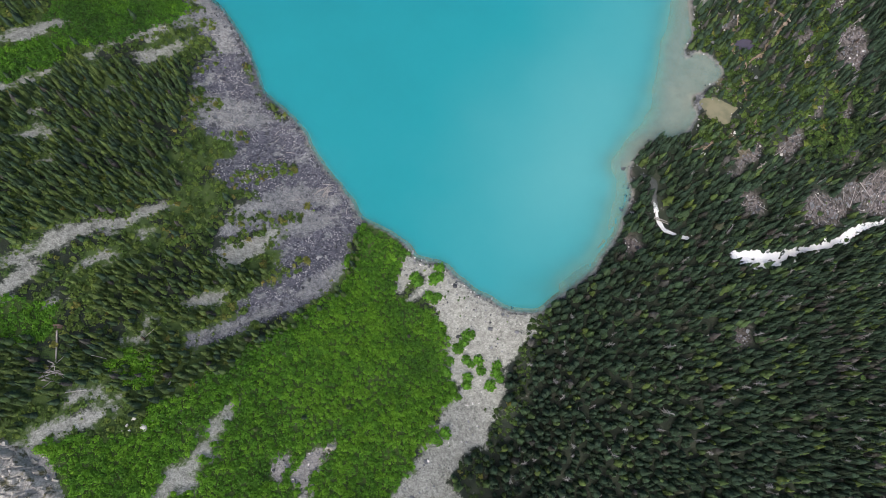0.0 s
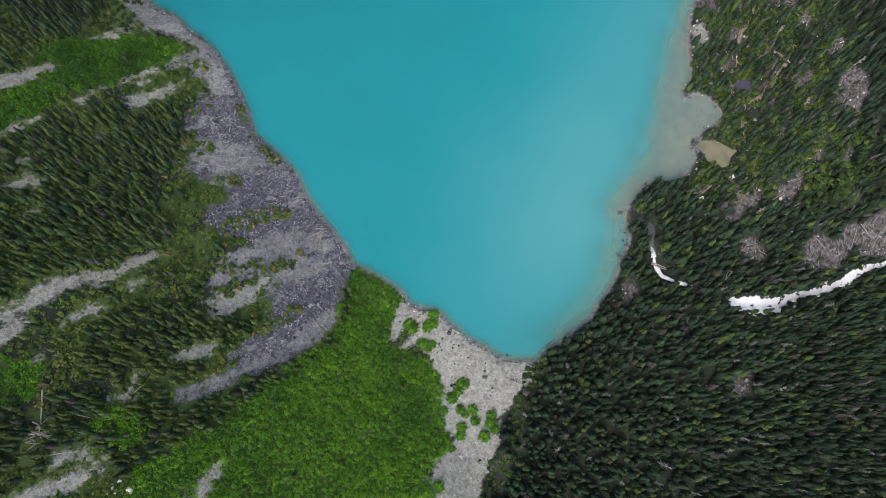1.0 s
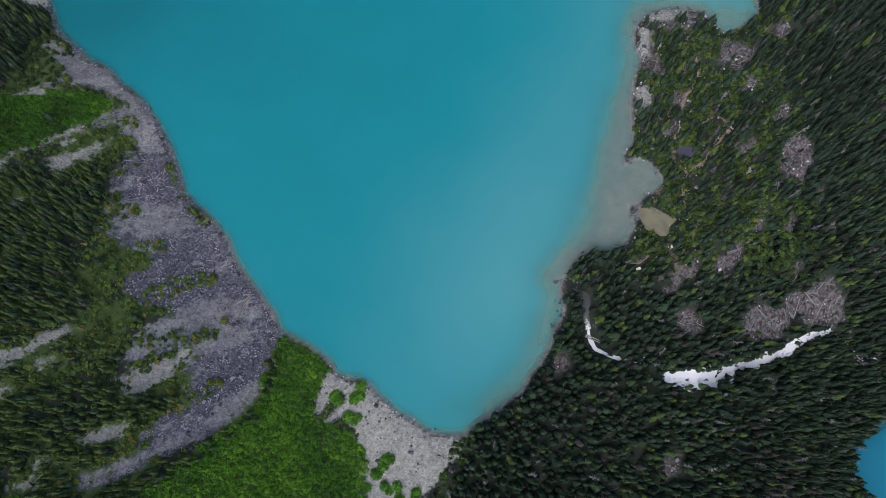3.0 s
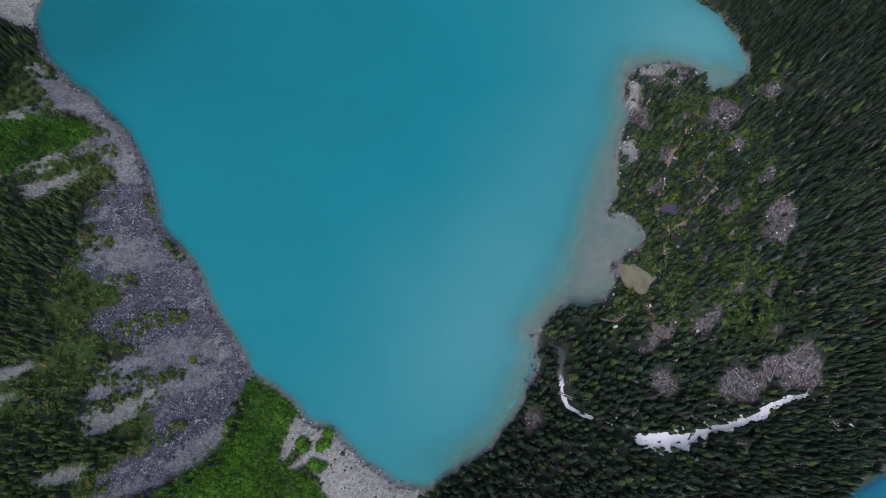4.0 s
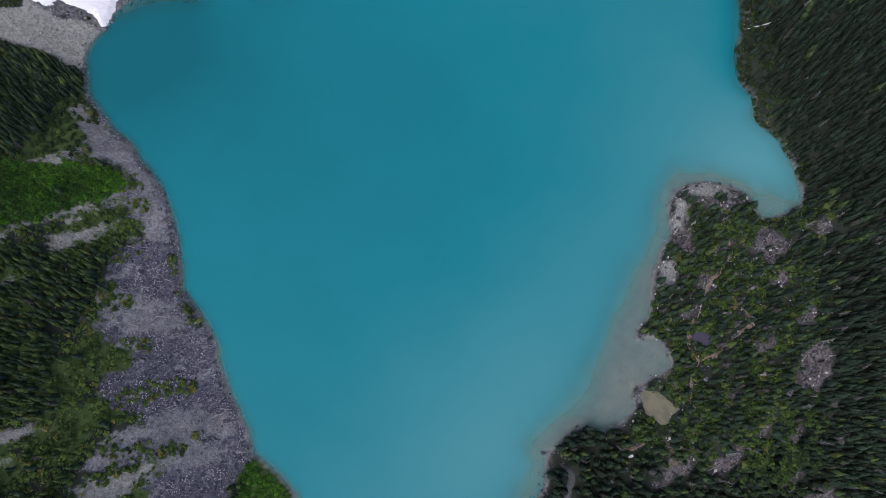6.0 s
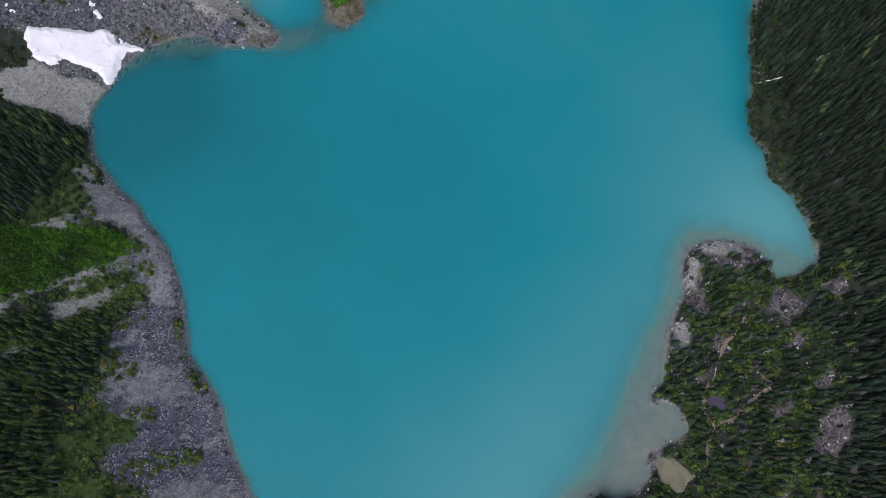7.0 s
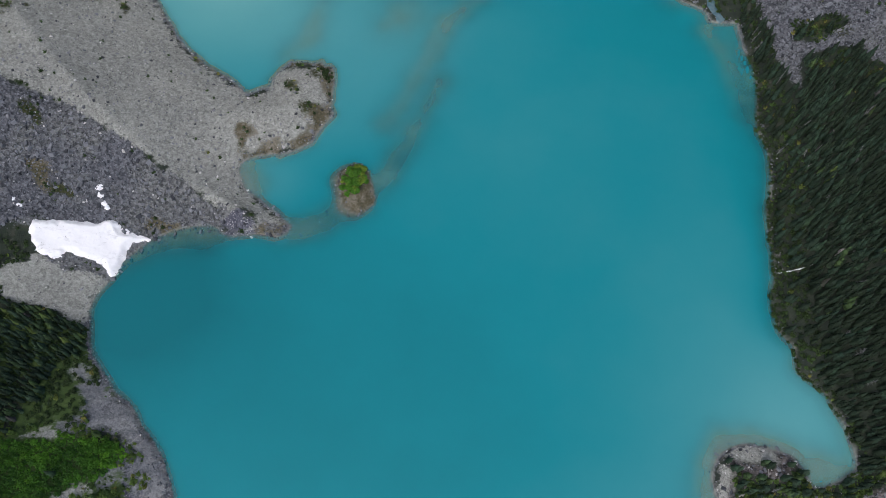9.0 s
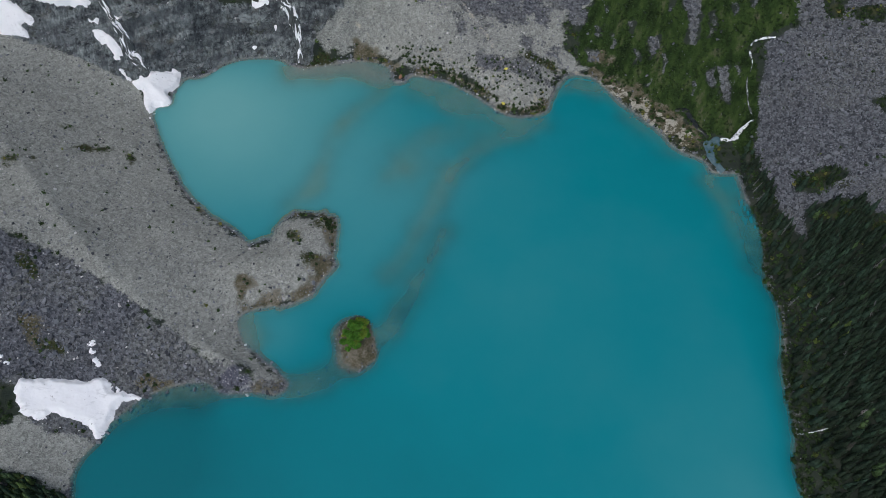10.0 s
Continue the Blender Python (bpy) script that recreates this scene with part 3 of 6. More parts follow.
patch("stone", [(-136, -7), (-127, -10), (-122, -15), (-116, -18), (-114, -25), (-131, -23)])
patch("gravel", [(-16, 66), (-2, 63), (10, 55), (19, 48), (36, 42), (35, 34), (26, 22), (24, 9), (18, 0), (15, -10), (8, -12), (0, -20), (2, -26), (10, -30), (-20, -30), (-11, -18), (-12, -12), (-4, -8), (-4, 0), (4, 8), (2, 16), (-2, 20), (2, 27), (0, 38), (-9, 48), (-15, 48), (-10, 57), (-13, 57), (-19, 49), (-22, 50), (-18, 62)])
patch("thicket", [(-35, 81), (-17, 70), (-15, 65), (-21, 55), (-16, 48), (-4, 41), (2, 34), (0, 22), (6, 9), (-4, 0), (-4, -8), (-12, -14), (-11, -20), (-18, -30), (-118, -24), (-116, -15), (-123, -7), (-114, -4), (-98, -3), (-98, 4), (-86, 10), (-77, 18), (-71, 26), (-61, 33), (-50, 42), (-41, 52)])
patch("thicket", [(-162, 171), (-122, 183), (-114, 177), (-128, 159), (-140, 152), (-150, 143), (-151, 136), (-165, 122), (-169, 138), (-156, 154)])
patch("thicket", [(-143, 38), (-129, 36), (-128, 26), (-139, 25)])
patch("thicket", [(-110, 21), (-100, 23), (-96, 10), (-107, 12)])
patch("thicket", [(-163, 168), (-146, 178), (-133, 183), (-124, 166), (-134, 154), (-153, 148)])
patch("conifers", [(-153, 134), (-110, 149), (-104, 136), (-109, 105), (-102, 88), (-113, 76), (-135, 66), (-148, 60), (-162, 78), (-172, 112)])
patch("conifers", [(-119, 51), (-101, 59), (-79, 57), (-63, 54), (-81, 45), (-83, 36), (-95, 27), (-114, 34)])
patch("conifers", [(-147, 23), (-124, 26), (-111, 28), (-105, 8), (-115, 11), (-140, -2)])
patch("conifers", [(-110, 30), (-86, 25), (-62, 35), (-66, 25), (-82, 12), (-97, 2), (-104, 8)])
strip("conifers", 8, [(-89, 23), (-71, 28), (-50, 44), (-41, 58), (-39, 69)])
patch("conifers", [(-189, 222), (-161, 235), (-147, 226), (-145, 218), (-153, 207), (-151, 190), (-166, 173)])
patch("scree", [(159, 93), (169, 100), (186, 93), (179, 86), (162, 84)])
patch("scree", [(183, 101), (205, 113), (219, 94), (193, 93)])
patch("scree", [(141, 111), (154, 122), (157, 115), (146, 109)])
patch("scree", [(170, 145), (179, 165), (190, 159), (178, 149)])
patch("scree", [(120, 221), (122, 231), (137, 234), (148, 227), (142, 220), (128, 218)])
patch("scree", [(153, 214), (161, 213), (169, 207), (157, 199)])
patch("scree", [(175, 218), (182, 222), (184, 218), (180, 215)])
patch("scree", [(112, 188), (119, 194), (118, 184), (113, 179)])
patch("scree", [(116, 214), (121, 218), (128, 196), (121, 197)])
patch("scree", [(176, 164), (185, 167), (190, 154), (178, 149), (172, 150)])
patch("scree", [(75, 73), (81, 74), (82, 68), (76, 66)])
patch("scree", [(117, 33), (124, 34), (123, 31), (117, 28)])
patch("scree", [(130, 188), (137, 187), (135, 182), (129, 182)])
patch("scree", [(125, 91), (136, 95), (139, 87), (130, 85)])
patch("scree", [(77, 105), (81, 104), (80, 92), (75, 83)])
patch("meadow", [(30, 510), (26, 524), (31, 545), (40, 560), (136, 556), (139, 542), (138, 530), (126, 524), (119, 520), (119, 514), (125, 506), (129, 488), (127, 470), (121, 460), (114, 470), (98, 472), (83, 482), (61, 492), (48, 503), (37, 510)])
patch("scree", [(124, 517), (140, 529), (138, 545), (145, 556), (195, 556), (195, 520), (146, 519)])
patch("scree", [(127, 520), (127, 503), (130, 487), (127, 467), (132, 443), (140, 419), (148, 408), (149, 422), (166, 431), (192, 422), (195, 527), (143, 526)])
patch("gravel", [(-108, 487), (-97, 495), (-75, 489), (-56, 492), (-32, 486), (-17, 476), (12, 476), (18, 502), (38, 508), (20, 516), (17, 533), (27, 556), (-124, 507)])
patch("gravel", [(-75, 486), (-32, 486), (-16, 470), (3, 468), (13, 476), (13, 491), (-11, 496), (-44, 500), (-73, 491)])
strip("heath", 7, [(45, 499), (65, 485), (80, 473), (96, 458)])
strip("heath", 4, [(-96, 494), (-79, 489)])
strip("heath", 3, [(-62, 487), (-42, 486), (-26, 479), (-14, 474)])
strip("heath", 4, [(-3, 505), (16, 504)])
strip("heath", 5, [(-124, 478), (-111, 483)])
strip("heath", 5, [(150, 440), (157, 444)])
strip("heath", 5, [(163, 439), (168, 441)])
strip("heath", 5, [(159, 425), (154, 420), (165, 421)])
strip("heath", 5, [(176, 414), (181, 417)])
strip("heath", 5, [(158, 536), (161, 533)])
strip("heath", 5, [(172, 536), (179, 535)])
strip("brush", 6, [(123, 452), (129, 436), (136, 419), (138, 406)])
strip("brush", 15, [(132, 416), (139, 385), (143, 361), (144, 331), (144, 297), (153, 273)])
patch("gravel", [(-215, 324), (-188, 318), (-161, 310), (-134, 300), (-108, 288), (-81, 286), (-82, 291), (-107, 305), (-110, 317), (-100, 323), (-83, 334), (-78, 361), (-82, 377), (-106, 370), (-108, 359), (-118, 355), (-157, 375), (-195, 419), (-220, 438), (-248, 442), (-289, 438), (-227, 322)])
patch("scree", [(-228, 325), (-215, 325), (-187, 317), (-161, 309), (-133, 299), (-109, 287), (-85, 285), (-109, 282), (-128, 277), (-150, 274), (-185, 265), (-204, 257)])
patch("gravel", [(-185, 232), (-186, 242), (-179, 250), (-165, 255), (-149, 250), (-151, 237), (-152, 229), (-164, 230)])
strip("heath", 4, [(-233, 361), (-227, 367)])
strip("heath", 4, [(-215, 383), (-203, 389)])
strip("heath", 2, [(-194, 392), (-188, 387)])
strip("heath", 3, [(-226, 393), (-223, 394)])
strip("heath", 3, [(-91, 375), (-86, 370)])
strip("heath", 3.5, [(-88, 351), (-83, 352)])
strip("heath", 5, [(-113, 330), (-108, 321)])
strip("heath", 3, [(-119, 357), (-115, 354)])
strip("heath", 2.5, [(-149, 369), (-139, 367)])
strip("heath", 2, [(-178, 399), (-170, 391)])
strip("heath", 3, [(-97, 325), (-100, 323)])
strip("heath", 3, [(-186, 283), (-173, 280)])
strip("heath", 3, [(-140, 277), (-134, 279)])
strip("heath", 4, [(-202, 314), (-194, 307)])
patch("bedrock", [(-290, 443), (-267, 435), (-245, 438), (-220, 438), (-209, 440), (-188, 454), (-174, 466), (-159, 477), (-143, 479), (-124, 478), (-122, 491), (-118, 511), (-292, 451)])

BUSHES_ON_DELTA = [(-3, 58), (-5, 56), (8, 35), (5, 29), (6, 27), (9, 20), (9, 15), (20, 18), (20, 13), (0, 19), (-1, 17), (-11, 58), (-13, 55), (14, 22), (-7, 50), (-4, 48), (-1, -5), (-4, -9)]
BUSHES_ON_SCREE = [(-57, 86), (-55, 61), (-58, 61), (-74, 39), (-78, 40), (-80, 43), (-80, 77), (-83, 76), (-64, 103), (-101, 131), (-97, 130), (-103, 136), (-70, 34), (-66, 78), (-63, 80), (-79, 88), (-69, 33)]
TRAIL = [(134, 184), (132, 176), (130, 168), (129, 163), (130, 158), (134, 153), (133, 149), (132, 140), (134, 133), (137, 129)]
TRAIL_SIDE = [(149, 178), (152, 174), (154, 170)]
CREEK_SIDE = [(139, 309), (144, 310), (147, 311), (153, 314)]
SNOW_LOW = [(-184, 264), (-171, 269), (-154, 275), (-150, 271), (-135, 272), (-144, 267), (-145, 260), (-148, 251), (-154, 254), (-163, 256), (-177, 251)]
SNOW_LAGOON = [(-207, 441), (-199, 450), (-192, 455), (-191, 448), (-192, 441), (-190, 434), (-197, 428), (-196, 421), (-205, 433), (-211, 437), (-217, 441), (-211, 439)]
SNOW_CHUTE = [(-234, 453), (-227, 455), (-222, 452), (-215, 448), (-220, 446), (-226, 449)]
SNOW_BENCH = [(-285, 450), (-272, 450), (-263, 448), (-260, 445), (-264, 442), (-260, 439), (-265, 436), (-285, 434)]
SNOW_TOP = [(-260, 455), (-238, 465), (-237, 461), (-247, 456)]
SNOW_SPOT = [(-160, 482), (-156, 483), (-157, 481), (-160, 480)]
SNOW_TOP_B = [(-160, 499), (-151, 502), (-152, 499), (-159, 497)]
FALL_WEST = [(-233, 470), (-231, 467), (-226, 462), (-218, 456), (-214, 450), (-209, 448), (-203, 446)]
FALL_MID = [(-145, 503), (-138, 498), (-134, 492), (-131, 487), (-130, 481), (-129, 477)]
INLET = [(130, 522), (121, 521), (118, 516), (120, 509), (120, 502), (123, 496), (126, 488), (127, 485), (121, 478), (116, 470), (109, 468), (104, 464), (104, 459), (107, 452), (111, 448)]
DARK_POOL = [(84, 483), (90, 482), (96, 472), (101, 469)]
GREY_IN_MEADOW = [[(16, 541), (29, 542), (29, 534), (23, 532), (19, 535)], [(65, 528), (71, 529), (72, 521), (68, 515)], [(81, 553), (93, 553), (92, 534), (91, 520), (86, 523), (86, 537)], [(102, 509), (108, 508), (113, 491), (107, 490)],
                  [(52, 538), (57, 539), (56, 532)], [(97, 505), (101, 507), (103, 496), (100, 495)], [(31, 519), (39, 520), (41, 514), (34, 513)]]
for outline in GREY_IN_MEADOW:
    patch("scree", outline)
    d = within(MESH_X, MESH_Y, np.array(outline, float))
    COVER["meadow"] = np.minimum(COVER["meadow"], -d)
for outline in ([(151, 542), (163, 541), (161, 531), (154, 532)], [(164, 538), (181, 536), (181, 528), (169, 529)], [(141, 447), (148, 445), (160, 450), (167, 445), (156, 434), (145, 435)],
                [(178, 486), (184, 487), (184, 478)], [(158, 426), (164, 428), (166, 421), (157, 420)]):
    patch("brush", outline)
    d = within(MESH_X, MESH_Y, np.array(outline, float))
    COVER["scree"] = np.minimum(COVER["scree"], -d)
strip("brush", 8, [(39, 36), (32, 24), (29, 10), (23, 0), (19, -10), (14, -15), (8, -20), (13, -29)])
strip("brush", 5, [(-70, 492), (-52, 489), (-38, 486), (-24, 480)])
strip("brush", 5, [(-10, 470), (2, 469), (10, 473)])
strip("brush", 4, [(-76, 356), (-80, 371), (-92, 377)])
strip("heath", 3, [(-100, 377), (-90, 378), (-82, 373)])
strip("heath", 4, [(-100, 365), (-94, 358)])
strip("heath", 9, [(ISLE[0] - 3, ISLE[1] - 5), (ISLE[0] - 2, ISLE[1] + 10)])
patch("scree", [(-182, 262), (-160, 277), (-135, 279), (-128, 273), (-138, 262), (-144, 249), (-152, 249), (-170, 250)])
strip("gravel", 9, [(-222, 440), (-210, 433), (-200, 423), (-192, 412)])
for a, b, c in [(40, 535, 10), (46, 522, 7), (60, 512, 8), (75, 505, 12), (88, 510, 9), (98, 528, 14), (108, 535, 9), (117, 540, 10), (58, 545, 9), (75, 545, 12), (92, 492, 7), (113, 500, 8), (36, 527, 7), (68, 498, 6)]:
    line = [(a, b), (a + 1.5, b + c * 0.5), (a - 0.5, b + c)]
    strip("scree", 2.4, line)
    near = off_line(MESH_X, MESH_Y, line) - 1.0
    COVER["meadow"] = np.minimum(COVER["meadow"], near)
for a, b in [(147, 140), (158, 162), (160, 190), (135, 200), (125, 170), (120, 200), (172, 176), (160, 128), (175, 128),
             (130, 108), (122, 100), (150, 96), (182, 112), (200, 132), (190, 142), (170, 60)]:
    strip("scree", 3.0, [(a, b), (a + 3.5, b + 1.5), (a + 5.0, b + 5.0)])
patch("stone", [(-133, -5), (-126, -8), (-119, -13), (-115, -19), (-114, -26), (-133, -25)])
patch("gravel", [(-86, 62), (-70, 74), (-58, 84), (-48, 82), (-52, 76), (-66, 68), (-78, 58)])
patch("gravel", [(-62, 44), (-50, 54), (-44, 62), (-42, 56), (-52, 47)])
strip("gravel", 6, [(-104, 122), (-90, 124), (-72, 127)])
patch("gravel", [(-86, 74), (-78, 84), (-63, 94), (-50, 93), (-46, 89), (-62, 84), (-77, 73)])
strip("brush", 6, [(-97, 88), (-84, 94), (-74, 101), (-66, 103)])
strip("brush", 6, [(-86, 60), (-73, 75), (-62, 80)])
strip("brush", 4, [(-78, 50), (-65, 54), (-58, 58)])
strip("brush", 5, [(-108, 132), (-97, 129)])
strip("brush", 4, [(-96, 110), (-85, 115)])
strip("brush", 4, [(-82, 37), (-73, 40)])
strip("brush", 4, [(-106, 148), (-98, 150)])
strip("brush", 3, [(-112, 164), (-102, 161)])
strip("brush", 6, [(-140, 190), (-126, 184), (-114, 183)])
strip("brush", 5, [(-132, 166), (-120, 174), (-110, 180)])
strip("brush", 6, [(-128, 156), (-116, 162), (-106, 172)])
strip("brush", 4, [(-148, 203), (-138, 206)])
strip("brush", 4, [(-94, 76), (-82, 76)])
strip("gravel", 4, [(-159, 100), (-147, 103)])
strip("gravel", 3, [(-143, 40), (-138, 51)])
strip("scree", 7, [(-83, 286), (-108, 286), (-136, 297), (-163, 308), (-190, 316), (-230, 324)])
patch("ochre", [(ISLE[0] - 9, ISLE[1] + 2), (ISLE[0] - 2, ISLE[1] + 14), (ISLE[0] + 8, ISLE[1] + 4), (ISLE[0] + 7, ISLE[1] - 10), (ISLE[0], ISLE[1] - 14)])
# brown, mossy ground on the moraine's tips, on the island and along the north shore
for line, w in (([(-103, 378), (-92, 379), (-82, 374), (-78, 362)], 6), ([(-79, 352), (-80, 340), (-86, 331)], 5), ([(-113, 331), (-106, 322), (-97, 325)], 8), 
                ([(-92, 285), (-83, 287), (-82, 290)], 4), ([(-60, 305), (-48, 306), (-46, 316)], 6), ([(-96, 492), (-76, 486)], 8), ([(-62, 486), (-40, 484), (-22, 477)], 5), ([(-10, 468), (6, 469), (13, 476)], 5), ([(38, 506), (52, 498), (66, 489), (80, 478), (94, 464)], 9),
                ([(40, 516), (50, 512)], 7), ([(-150, 371), (-133, 366), (-120, 360)], 3), ([(-140, 277), (-130, 279)], 5), ([(-190, 290), (-184, 283)], 4), ([(118, 150), (126, 140)], 4), ([(120, 118), (128, 116)], 5)):
    strip("ochre", w, line)
COVER["ochre"] = np.minimum(COVER["ochre"], 3.0)
for outline in ([(-112, 286), (-103, 292), (-95, 290), (-92, 284), (-99, 282), (-106, 282)],):
    patch("slate", outline)
    d = within(MESH_X, MESH_Y, np.array(outline, float))
    for k in ("gravel", "scree"):
        COVER[k] = np.minimum(COVER[k], -d)
# ragged rims, drawn out along the fall of the west slope
down, level_line = -0.81 * MESH_X - 0.59 * MESH_Y, 0.59 * MESH_X - 0.81 * MESH_Y
west_side = (MESH_X < -30) & (MESH_Y < 215)
streaky = ripple(down * 0.3, level_line, 5.0, 81)
for k in ("gravel", "slate", "scree", "stone", "thicket", "heath", "meadow", "brush", "ochre"):
    rag = 3.0 * ripple(MESH_X, MESH_Y, 12, 82) + 2.6 * ripple(MESH_X, MESH_Y, 4.0, 83)
    if k == "slate":
        rag = rag + 3.5 * streaky
    COVER[k] += np.where(west_side & (k != "thicket"), 0.55 * rag + 2.2 * streaky, (1.5 if k == "ochre" else 0.8) * rag) * blend(COVER[k], -8.5, -5)
moraine = (MESH_X > -70) & (MESH_X < 40) & (MESH_Y > 490) & (COVER["gravel"] > 0.5)
COVER["scree"] = np.where(moraine, np.maximum(COVER["scree"], 6 * ripple(MESH_X, MESH_Y, 16, 97) - 1.6 + 0.02 * (MESH_Y - 500)), COVER["scree"])
SNOW_PATCHES = [SNOW_LOW, SNOW_LAGOON, SNOW_CHUTE, SNOW_BENCH, SNOW_TOP, SNOW_SPOT, SNOW_TOP_B]
for outline in SNOW_PATCHES:
    patch("snow", outline)
SANDY_PATHS = [[(39, 503), (48, 496), (52, 492), (61, 488), (70, 483), (78, 479), (81, 478), (85, 470), (92, 462)], [(52, 492), (57, 485), (65, 481), (69, 476), (76, 471), (80, 468), (84, 460), (91, 459)],
               [(81, 478), (80, 473), (80, 468)], [(64, 491), (71, 487), (76, 480)], [(61, 488), (63, 485), (65, 481)], [(70, 483), (69, 476)], [(81, 478), (87, 473), (90, 464)], [(76, 480), (73, 475), (76, 471)],
               [(57, 485), (62, 483), (70, 483)], [(46, 498), (52, 497), (57, 493), (61, 488)], [(66, 486), (68, 480), (73, 475)], [(85, 470), (80, 468), (76, 464)], [(87, 473), (92, 468), (96, 460)], [(84, 460), (90, 464)], [(69, 476), (72, 470), (80, 463)], [(17, 504), (30, 505), (39, 503)]]
SCREE_PATHS = [[(-45, 529), (-35, 519), (-25, 509), (-13, 494), (-7, 489), (4, 485)], [(-74, 496), (-56, 496), (-38, 493), (-16, 483), (-1, 478)], [(-13, 494), (-22, 491), (-35, 493)],
               [(-63, 494), (-41, 486), (-19, 474)], [(-101, 503), (-95, 500), (-87, 498)], [(4, 485), (8, 478), (4, 470)], [(-20, 488), (-22, 480), (-14, 472)]]
CAMP_PATHS = [TRAIL, TRAIL_SIDE, [(106, 113), (112, 113), (117, 116), (118, 120)], [(134, 153), (140, 156), (146, 163), (152, 170)], [(134, 184), (138, 190), (142, 198), (141, 206)], [(137, 129), (133, 122), (127, 118)]]
for line in CAMP_PATHS:
    strip("path", 0.9, line)
for line in SANDY_PATHS:
    strip("sand", 0.9, line)
for line in SCREE_PATHS:
    strip("sand", 0.5, line)
for line in ([(76, 480), (81, 477), (84, 474)], [(86, 468), (89, 465)], [(62, 486), (65, 484)]):
    strip("sand", 2.6, line)
COVER["sand"] = COVER["sand"] + 0.5 * ripple(MESH_X, MESH_Y, 5, 91)
# the paler streaks inside the dark slate are fine gravel of a middle grey
on_slate = blend(COVER["slate"], -4, 0) * west_side + (MESH_X < -88) * (MESH_Y > 156) * (MESH_Y < 212) * (AWAY < 22)
COVER["fines"] = np.where(on_slate > 0.4, COVER["gravel"], -9.0)
COVER["gravel"] = np.where(on_slate > 0.4, -9.0, COVER["gravel"])
# the broken ground of the forest and the camp is browner than the open scree
for outline in ([(119, 224), (122, 232), (132, 235), (141, 231), (140, 225), (130, 223)], [(116, 206), (118, 222), (122, 219), (121, 206)], [(112, 180), (113, 191), (119, 193), (121, 184), (117, 179)]):
    patch("gravel", outline)
    COVER["scree"] = np.minimum(COVER["scree"], -within(MESH_X, MESH_Y, np.array(outline, float)))
by_camp = (MESH_X > 60) & (MESH_Y < 240)
COVER["rubble"] = np.where(by_camp, COVER["scree"], -9.0)
COVER["scree"] = np.where(by_camp, -9.0, COVER["scree"])


def cover(kind, x, y):
    """How far inside a kind of cover each place lies."""
    return on_grid(COVER[kind], x, y)


def mesh_of(name, verts, tris, material, fields=None):
    """One mesh from arrays of corners and triangles."""
    me = bpy.data.meshes.new(name)
    verts, tris = np.asarray(verts, np.float32), np.asarray(tris, np.int32)
    me.vertices.add(len(verts))
    me.vertices.foreach_set("co", verts.ravel())
    k = tris.shape[1]
    me.loops.add(tris.size)
    me.loops.foreach_set("vertex_index", tris.ravel())
    me.polygons.add(len(tris))
    me.polygons.foreach_set("loop_start", np.arange(0, tris.size, k, dtype=np.int32))
    me.update(calc_edges=True)
    me.validate()
    for key, values in (fields or {}).items():
        me.attributes.new(key, "FLOAT", "POINT").data.foreach_set("value", np.asarray(values, np.float32).ravel())
    me.materials.append(material)
    return me


def sheet_of(name, x, y, z, keep, material, fields, smooth=True):
    """A mesh of the grid cells in keep."""
    rows, cols = x.shape
    idx = np.arange(rows * cols).reshape(rows, cols)
    quads = np.stack([idx[:-1, :-1], idx[:-1, 1:], idx[1:, 1:], idx[1:, :-1]], -1)[keep].reshape(-1, 4)
    used, inv = np.unique(quads, return_inverse=True)
    verts = np.stack([x.ravel()[used], y.ravel()[used], z.ravel()[used]], -1)
    me = mesh_of(name, verts, inv.reshape(-1, 4), material, {k: v.ravel()[used] for k, v in fields.items()})
    if smooth:
        me.polygons.foreach_set("use_smooth", np.ones(len(me.polygons), bool))
    return me


# ---- ground and lakes ----
soft_edge = {k: np.clip(COVER[k] / (7.0 if k in ("gravel", "slate", "scree", "heath", "stone", "rubble", "ochre", "fines") else 4.5) + 0.5, 0, 1) for k in ("gravel", "slate", "scree", "stone", "thicket", "meadow", "heath", "bedrock", "rubble", "ochre", "sand", "path", "fines")}
soft_edge["sunken"] = np.clip(-HEIGHT, 0, 3) * (HEIGHT > -30)
green_west = (MESH_X < -20) * (MESH_Y < 225) * blend(ripple(MESH_X, MESH_Y, 16, 88), -0.6, 0.1)
soft_edge["thicket"] = np.maximum(soft_edge["thicket"], 0.75 * green_west)
stony_rim = blend(AWAY, 2.6, 0.8) * (AWAY > -3) * (MESH_Y > 40) * (COVER["thicket"] < -3.0) * (1 - blend(MESH_X, 120, 130) * blend(MESH_Y, 232, 245) * blend(MESH_Y, 440, 420))
soft_edge["gravel"] = np.maximum(soft_edge["gravel"], 0.62 * stony_rim * (MESH_Y < 90) * (MESH_X < 40))
soft_edge["scree"] = np.maximum(soft_edge["scree"], 0.62 * stony_rim * (MESH_X > -40))
soft_edge["slate"] = np.maximum(soft_edge["slate"], 0.7 * stony_rim * (MESH_X < -35))
dark_bed = blend(off_line(MESH_X, MESH_Y, [(-130, 272), (-79, 287), (-48, 312), (-34, 342), (-16, 385), (-8, 420)]), 26, 12)
dark_bed = np.maximum(dark_bed, 1.1 * blend(MESH_X, 112, 122) * blend(MESH_Y, 240, 262) * blend(MESH_Y, 448, 440))
dark_bed = np.maximum(dark_bed, 1.1 * blend(MESH_X, -60, -75) * blend(MESH_Y, 120, 140) * blend(MESH_Y, 290, 275))
